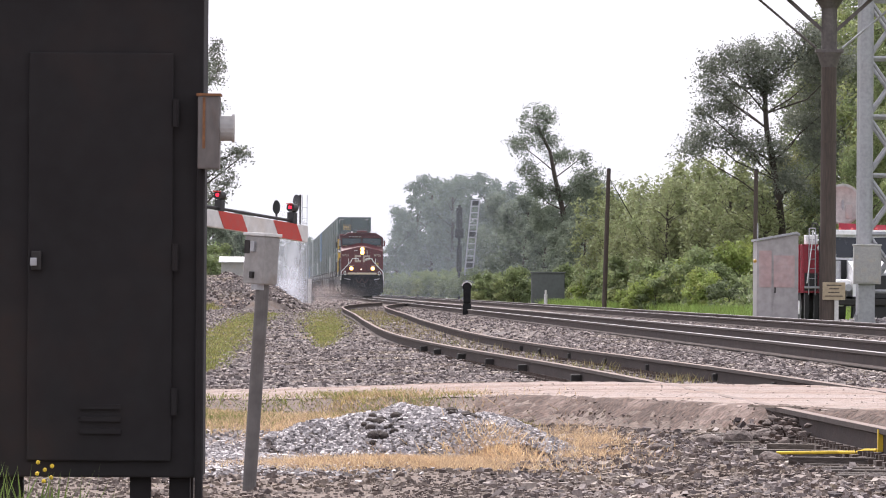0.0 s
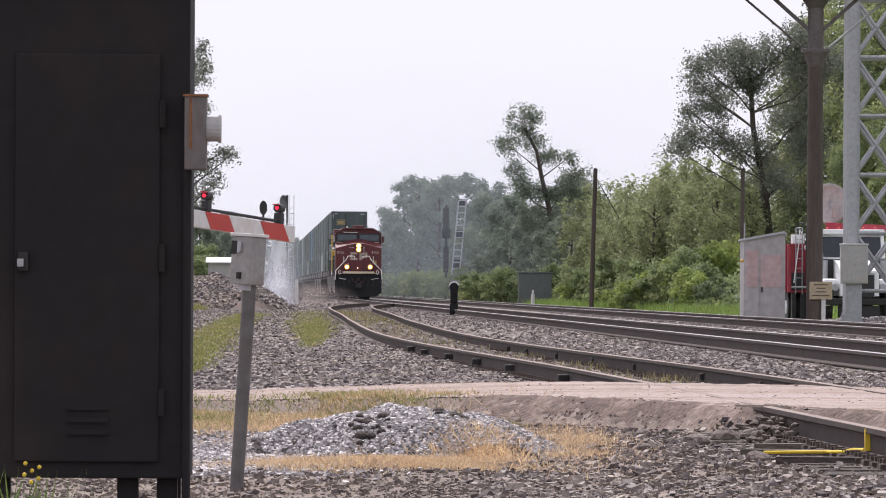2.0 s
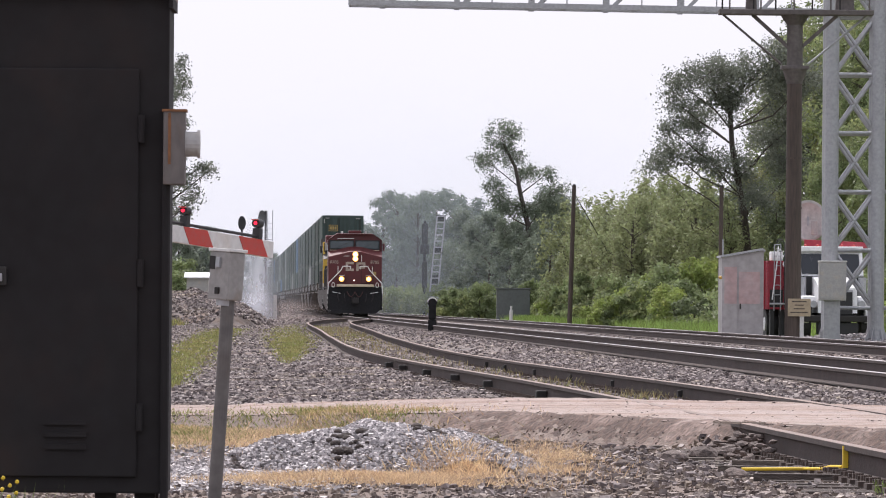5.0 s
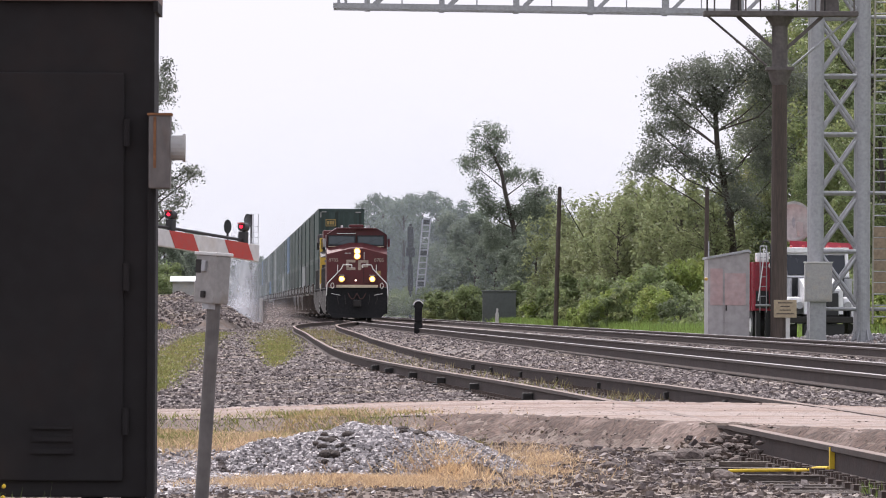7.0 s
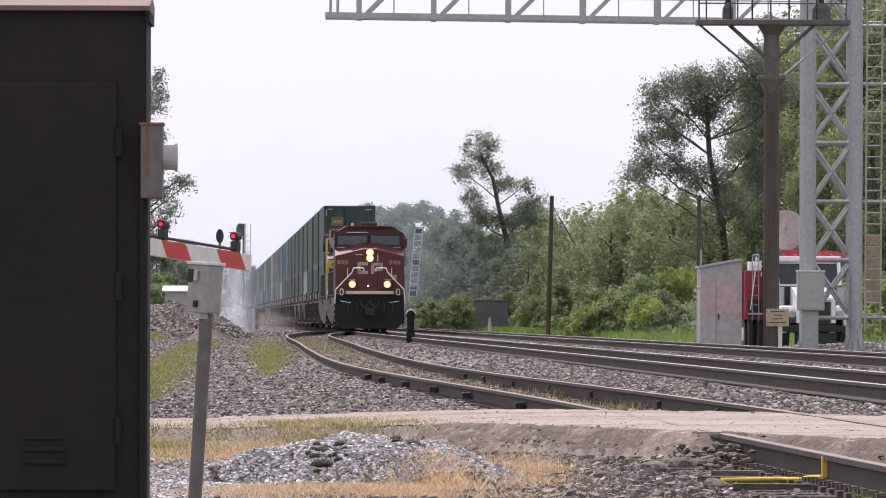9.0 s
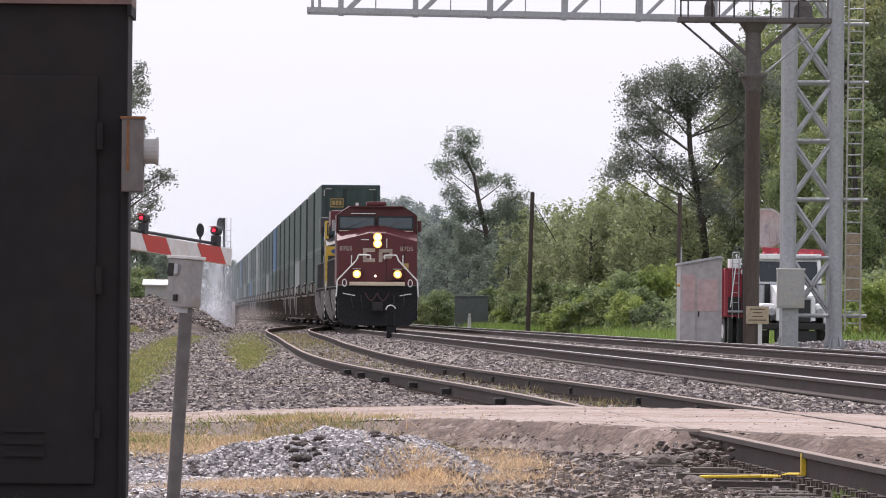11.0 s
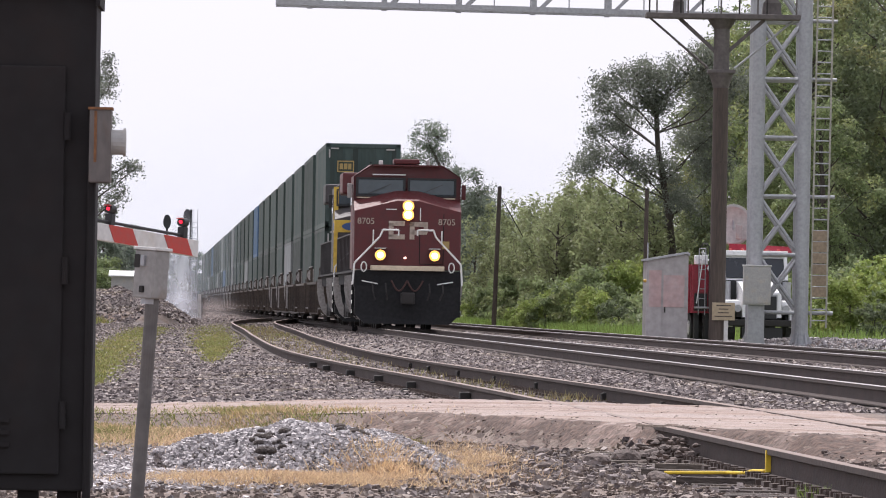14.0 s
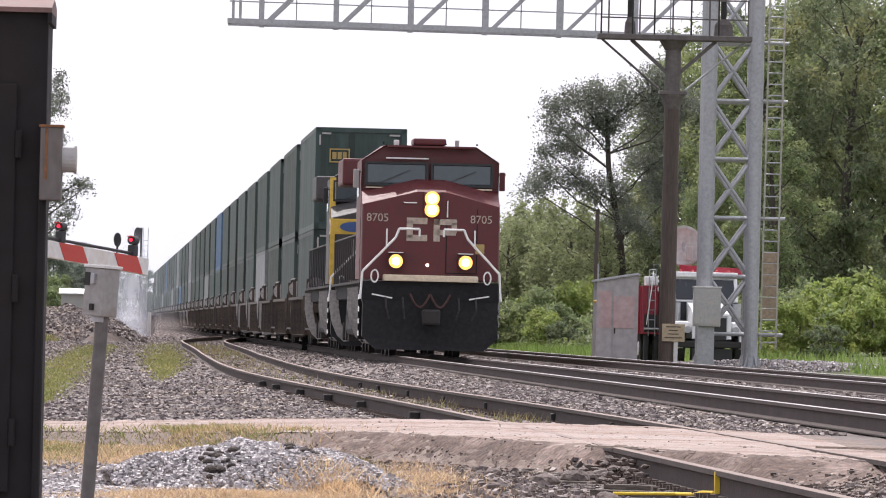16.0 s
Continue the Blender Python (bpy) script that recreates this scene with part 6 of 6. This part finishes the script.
blades("long_grass", "lush long green grass on the far verge", rg, x, y, rg.uniform(0.2, 0.6, len(x)), 0.05, G_LUSH)
y = rg.uniform(230, 420, 9000)
x = siding_x(y) - 6.6 - np.abs(rg.normal(0, 1, len(y))) * 2.5
blades("bank_grass", "green grass on the bank beyond the lane", rg, x, y, rg.uniform(0.1, 0.3, len(x)), 0.05, G_GREEN)
x, y = rg.normal(-1.55, 0.12, 240), rg.normal(26.4, 0.2, 240)
blades("tall_weeds", "tall green weeds at the foot of the case", rg, x, y, rg.uniform(0.22, 0.44, len(x)), 0.022, G_LUSH)
x, y = rg.normal(2.62, 0.05, 160), rg.normal(39.4, 0.2, 160)
blades("grass_tuft", "small bright green tuft among ballast", rg, x, y, rg.uniform(0.03, 0.10, len(x)), 0.008, G_LUSH)
fl = B()
for k in range(6):
    bmesh.ops.create_icosphere(fl, subdivisions=1, radius=0.009, matrix=pose(-1.43 + 0.03 * math.sin(k * 2.1), 26.4 + 0.02 * k, -0.06 + 0.013 * k))
single("yellow_flower", fl, M_YELLOW, Matrix(), "yellow flower spike among the weeds", "flower")


# ---- crushed stone ----
def stones(name, label, rng, x, y, size, z=None, material=None):
    """Angular stones, each a lopsided twelve-sided block."""
    n = len(x)
    cube = np.array([(a, b, c) for a in (-1, 1) for b in (-1, 1) for c in (-1, 1)], float)
    faces = np.array([(0, 1, 3, 2), (4, 6, 7, 5), (0, 4, 5, 1), (2, 3, 7, 6), (1, 5, 7, 3)])
    v = cube[None] * rng.uniform(0.5, 0.95, (n, 8, 3)) * (size[:, None, None] * rng.uniform(0.35, 0.62, (n, 1, 3)))
    v[..., 2] *= rng.uniform(0.55, 1.0, (n, 1))
    a, b = rng.uniform(0, 2 * math.pi, n), rng.normal(0, 0.4, n)
    ca, sa, cb, sb = np.cos(a)[:, None], np.sin(a)[:, None], np.cos(b)[:, None], np.sin(b)[:, None]
    X, Y, Z = v[..., 0], v[..., 1], v[..., 2]
    Y, Z = Y * cb - Z * sb, Y * sb + Z * cb
    X, Y = X * ca - Y * sa, X * sa + Y * ca
    zz = (ground_z(x, y) if z is None else z) + size * 0.12
    out = np.stack([X + x[:, None], Y + y[:, None], Z + zz[:, None]], -1).reshape(-1, 3)
    f = (faces[None] + 8 * np.arange(n)[:, None, None]).reshape(-1, 4)
    me = raw_mesh(name, out, f, material or M_STONE)
    return tagged(new(name, me), label, "gravel", kind="stuff")


M_EARTHSTONE = mat("dirty_stone", (0.20, 0.158, 0.14), 0.95, vary=0.25, fine=60, coarse=0.8, per="island", spread=0.55, second=(0.15, 0.11, 0.085), amount=0.5)
M_PALESTONE = mat("fresh_pale_stone", (0.40, 0.368, 0.368), 0.8, vary=0.2, fine=60, coarse=1.5, per="island", spread=0.65)
rs = np.random.default_rng(17)


def free_of_road(x, y, margin=0.0):
    return ~((y > np.interp(x, *ROAD_NEAR) - 0.5 - margin) & (y < np.interp(x, *ROAD_FAR) + 0.6))


n = 30000
x, y = rs.uniform(-2.4, 4.2, n), rs.uniform(32, 58, n)
keep = free_of_road(x, y) & ((x > 0.75 - 0.03 * (y - 36) + 0.35 * lumps(x, y)) | (y < 43.2 + 0.5 * lumps(x * 3, y)) | (rs.uniform(0, 1, n) < 0.12)) & (np.abs(np.abs(x - siding_x(y)) - 0.755) > 0.07)
x, y = x[keep], y[keep]
stones("loose_stones", "dirty loose stones and earth in the foreground", rs, x, y, 0.012 + 0.052 * rs.beta(1.1, 4.4, len(x)), material=M_EARTHSTONE)
n = 9000
x, y = rs.uniform(-2.4, 4.2, n), rs.uniform(32, 52, n)
keep = free_of_road(x, y) & (x > 0.2) & (np.abs(np.abs(x - siding_x(y)) - 0.755) > 0.07)
x, y = x[keep], y[keep]
stones("grey_stones", "grey crushed stones scattered in the foreground", rs, x, y, 0.016 + 0.075 * rs.beta(1.2, 4.2, len(x)))
n = 54000
y = 60 + 75 * rs.uniform(0, 1, n) ** 1.3
x = main_x(y) - 1.0 - rs.uniform(0, 1, n) * 10.5
keep = free_of_road(x, y) & (np.abs(np.abs(x - siding_x(y)) - 0.755) > 0.09)
x, y = x[keep], y[keep]
stones("near_ballast", "grey crushed-stone ballast round the siding", rs, x, y, 0.024 + 0.038 * rs.uniform(0, 1, len(x)))
n = 17000
y = 130 + 230 * rs.uniform(0, 1, n)
x = main_x(y) - 0.9 - rs.uniform(0, 1, n) * 11
keep = np.abs(np.abs(x - siding_x(y)) - 0.755) > 0.12
x, y = x[keep], y[keep]
stones("far_ballast", "grey crushed-stone ballast along the line", rs, x, y, 0.035 + 0.045 * rs.uniform(0, 1, len(x)))
n = 3500
y = 360 + 260 * rs.uniform(0, 1, n)
x = main_x(y) - 1.6 - rs.uniform(0, 1, n) * 9
stones("distant_ballast", "grey crushed stone beside the distant line", rs, x, y, 0.07 + 0.09 * rs.uniform(0, 1, n))
n = 14000
y = 62 + 200 * rs.uniform(0, 1, n) ** 1.4
x = main_x(y) + rs.uniform(0, 1, n) * 7.5 - 0.6
keep = (np.abs(np.abs(x - main_x(y)) - 0.755) > 0.12) & (np.abs(np.abs(x - main_x(y) - 4.6) - 0.755) > 0.12)
x, y = x[keep], y[keep]
stones("track_ballast", "grey crushed-stone ballast between the main rails", rs, x, y, 0.035 + 0.045 * rs.uniform(0, 1, len(x)), z=np.full(len(x), -0.2))


n = 5000
x = rs.uniform(-3, 3.8, n)
y = np.interp(x, *ROAD_NEAR) - 0.9 + rs.uniform(0, 1, n) ** 1.6 * (np.interp(x, *ROAD_FAR) - np.interp(x, *ROAD_NEAR) + 1.2)
keep = np.abs(np.abs(x - siding_x(y)) - 0.755) > 0.08
x, y = x[keep], y[keep]
stones("road_grit", "small stones and grit strewn on the road", rs, x, y, 0.008 + 0.03 * rs.beta(1.2, 6, len(x)), material=M_EARTHSTONE)


def heap(name, label, cx, cy, rx, ry, top, n, size, material, seed, skew=0.0):
    """A heap of stones: a mounded core under many loose ones."""
    rng = np.random.default_rng(seed)

    def height(x, y):
        return heap_z(x, y, cx, cy, rx, ry, top, skew)

    e = thing(name, Matrix(), label, "gravel heap")
    k = 40
    u, v = np.meshgrid(np.linspace(-1, 1, k), np.linspace(-1, 1, k))
    X, Y = cx + u * rx, cy + v * ry
    Z = height(X, Y) - 0.02 - 0.3 * step(np.sqrt(u * u + v * v), 0.8, 1.0)
    i = (np.arange(k - 1)[:, None] * k + np.arange(k - 1)[None]).ravel()
    core = new("core", raw_mesh("core", np.stack([X, Y, Z], -1).reshape(-1, 3), np.stack([i, i + 1, i + 1 + k, i + k], -1), M_BALLAST, True))
    core.parent = e
    r, a = np.sqrt(rng.uniform(0, 1, n)) * 1.02, rng.uniform(0, 2 * math.pi, n)
    x, y = cx + rx * r * np.cos(a), cy + ry * r * np.sin(a)
    st = stones("loose_layer", "", rng, x, y, size * (0.5 + 1.3 * rng.beta(1.3, 3, n)), height(x, y), material)
    st.parent = e
    del st["category"]
    return e


heap("gravel_heap", "low heap of pale grey crushed stone in dry grass", *HEAP, 17000, 0.025, M_PALESTONE, 77)
x, y = many(blob(rs, 8000, -1.0, 44.2, 0.8, 3.0), blob(rs, 3500, -1.0, 46.5, 0.4, 1.6), blob(rs, 3500, -1.5, 49.0, 0.9, 2.6))
stones("spilled_stones", "pale crushed stones spilled from the heap", rs, x, y, rs.uniform(0.010, 0.04, len(x)), material=M_PALESTONE)
heap("ballast_pile", "long grey ballast pile beside the lane", -9.3, 330, 3.4, 16, 1.15, 5500, 0.12, M_STONE, 78, skew=-0.25)
heap("verge_stones", "low pale heap of stones at the tower's foot", 14.4, 207.5, 4.2, 2.6, -0.06, 4000, 0.07, M_PALESTONE, 79)

M_CLOD = mat("dark_earth_clod", (0.07, 0.055, 0.048), 0.97, vary=0.4, fine=60, coarse=10, bump=1.0)
M_ROCK = mat("brown_rock", (0.165, 0.132, 0.118), 0.95, vary=0.35, fine=40, coarse=8, bump=0.8)
# larger rocks near the rail's end
for k, (rx, ry, rr) in enumerate(((1.92, 43.1, 0.075), (1.72, 47.6, 0.085), (1.95, 48.2, 0.10), (2.15, 49.0, 0.09), (1.45, 50.0, 0.06), (1.35, 46.2, 0.055), (2.25, 47.8, 0.07))):
    bm = B()
    bmesh.ops.create_icosphere(bm, subdivisions=2, radius=rr)
    q = random.Random(k)
    for v_ in bm.verts:
        v_.co *= 1 + 0.45 * noise.noise(v_.co * 9 + Vector((k * 3, 0, 0)))
        v_.co.z *= 0.62
    single("rock", bm, M_ROCK, pose(rx, ry, gz(rx, ry) + rr * 0.3, 0, 0, 40 * k), "rounded brown rock beside the rail's end", "rock", "rocks by the rail")


# dark clods of earth lying on the heap
rc = random.Random(41)
for k in range(26):
    cx_, cy_ = ((-0.42, 46.6), (0.16, 46.7), (-0.36, 46.2))[k % 3]
    x_, y_ = rc.gauss(cx_, 0.07), rc.gauss(cy_, 0.12)
    bm = B()
    bmesh.ops.create_icosphere(bm, subdivisions=2, radius=rc.uniform(0.022, 0.045))
    for v_ in bm.verts:
        v_.co *= 1 + 0.6 * noise.noise(v_.co * 14 + Vector((k * 1.9, 4, 0)))
        v_.co.z *= 0.7
    single("earth_clod", bm, M_CLOD, pose(x_, y_, float(heap_z(np.array([x_]), np.array([y_]), *HEAP)[0]) + 0.012, 0, 0, rc.uniform(0, 360)), "dark crumbly clod of earth on the gravel heap", "clod", "clods on the heap")


# broken slabs heaped against the near rail where it enters the fill
rq = random.Random(29)
for k in range(60):
    y_ = rq.uniform(47.3, 50.2)
    d_ = rq.uniform(0.02, 0.34)
    bm = B()
    bmesh.ops.create_icosphere(bm, subdivisions=1, radius=rq.uniform(0.024, 0.058))
    for v_ in bm.verts:
        v_.co *= rq.uniform(0.6, 1.25)
        v_.co.z *= 0.5
    x_ = float(siding_x(y_)) - 0.755 - d_
    single("rock", bm, M_ROCK, pose(x_, y_, -0.33 + 0.15 * (1 - d_ / 0.36) * rq.uniform(0.2, 1.0), rq.uniform(-14, 14), rq.uniform(-12, 12), rq.uniform(0, 360)), "broken brown stone slab against the rail", "rock", "rocks by the rail")


# ---- dust that hangs beside the line, and shells that imitate distance haze ----
def veil_mat(name, colour, most):
    """Thin dust or stand-in haze: nearly clear, densest in the middle of its puff, ragged, gone at the rim."""
    m = bpy.data.materials.new(name)
    m.use_nodes = True
    n, l = m.node_tree.nodes, m.node_tree.links
    co, mp, gr = n.new("ShaderNodeTexCoord"), n.new("ShaderNodeMapping"), n.new("ShaderNodeTexGradient")
    mp.inputs["Scale"].default_value = (1, 0, 1)
    gr.gradient_type = "SPHERICAL"
    l.new(co.outputs["Object"], mp.inputs["Vector"])
    l.new(mp.outputs[0], gr.inputs["Vector"])
    nz = n.new("ShaderNodeTexNoise")
    nz.inputs["Scale"].default_value, nz.inputs["Detail"].default_value = 3.0, 4.0
    l.new(co.outputs["Object"], nz.inputs["Vector"])
    mul = n.new("ShaderNodeMath")
    mul.operation = "MULTIPLY"
    l.new(gr.outputs["Fac"], mul.inputs[0])
    l.new(nz.outputs["Fac"], mul.inputs[1])
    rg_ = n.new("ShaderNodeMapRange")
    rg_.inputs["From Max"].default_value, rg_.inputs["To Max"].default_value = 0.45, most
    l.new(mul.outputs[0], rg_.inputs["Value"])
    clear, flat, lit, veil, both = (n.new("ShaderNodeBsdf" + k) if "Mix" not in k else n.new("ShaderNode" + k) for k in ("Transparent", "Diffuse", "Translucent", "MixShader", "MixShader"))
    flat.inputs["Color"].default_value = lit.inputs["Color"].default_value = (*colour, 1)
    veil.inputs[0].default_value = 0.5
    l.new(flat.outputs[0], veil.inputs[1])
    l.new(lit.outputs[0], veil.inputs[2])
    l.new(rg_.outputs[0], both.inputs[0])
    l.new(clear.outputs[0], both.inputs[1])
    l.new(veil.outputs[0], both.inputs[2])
    l.new(both.outputs[0], n["Material Output"].inputs["Surface"])
    return m


def puff(name, label, x, y, z, rx, ry, rz, material):
    bm = B()
    bmesh.ops.create_uvsphere(bm, u_segments=24, v_segments=14, radius=1)
    ob = single(name, bm, material, pose(x, y, z), label, "dust", "dust beside the line", smooth=True)
    ob.scale = (rx, ry, rz)


M_PLUME = veil_mat("pale_dust", (0.70, 0.72, 0.78), 0.38)
M_TRAIL = veil_mat("brown_dust", (0.42, 0.36, 0.34), 0.16)
M_HAZE = veil_mat("distance_haze_tint", (0.60, 0.66, 0.74), 0.075)
for x, y, z, rx, rz in ((-9.0, 436, 2.2, 1.25, 4.2), (-9.35, 446, 0.6, 1.6, 2.2), (-8.9, 428, 0.2, 1.5, 1.3)):
    puff("dust_plume", "pale dust plume standing beside the line", x, y, z, rx, 3.0, rz, M_PLUME)
for y, rx, rz in ((436, 2.6, 0.9), (500, 2.8, 1.0), (580, 3.0, 1.3)):
    puff("dust_trail", "low brownish dust stirred up along the track", float(main_x(y)) - 3.4, y, 0.1, rx, 20.0, rz, M_TRAIL)
# Two large tinted shells, added to lighten and blue whatever lies behind them.
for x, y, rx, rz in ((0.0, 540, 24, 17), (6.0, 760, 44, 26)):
    puff("haze_shell", "see-through shell standing in for haze over the distant line", x, y, 0.5, rx, 40.0, rz, M_HAZE)


motions()
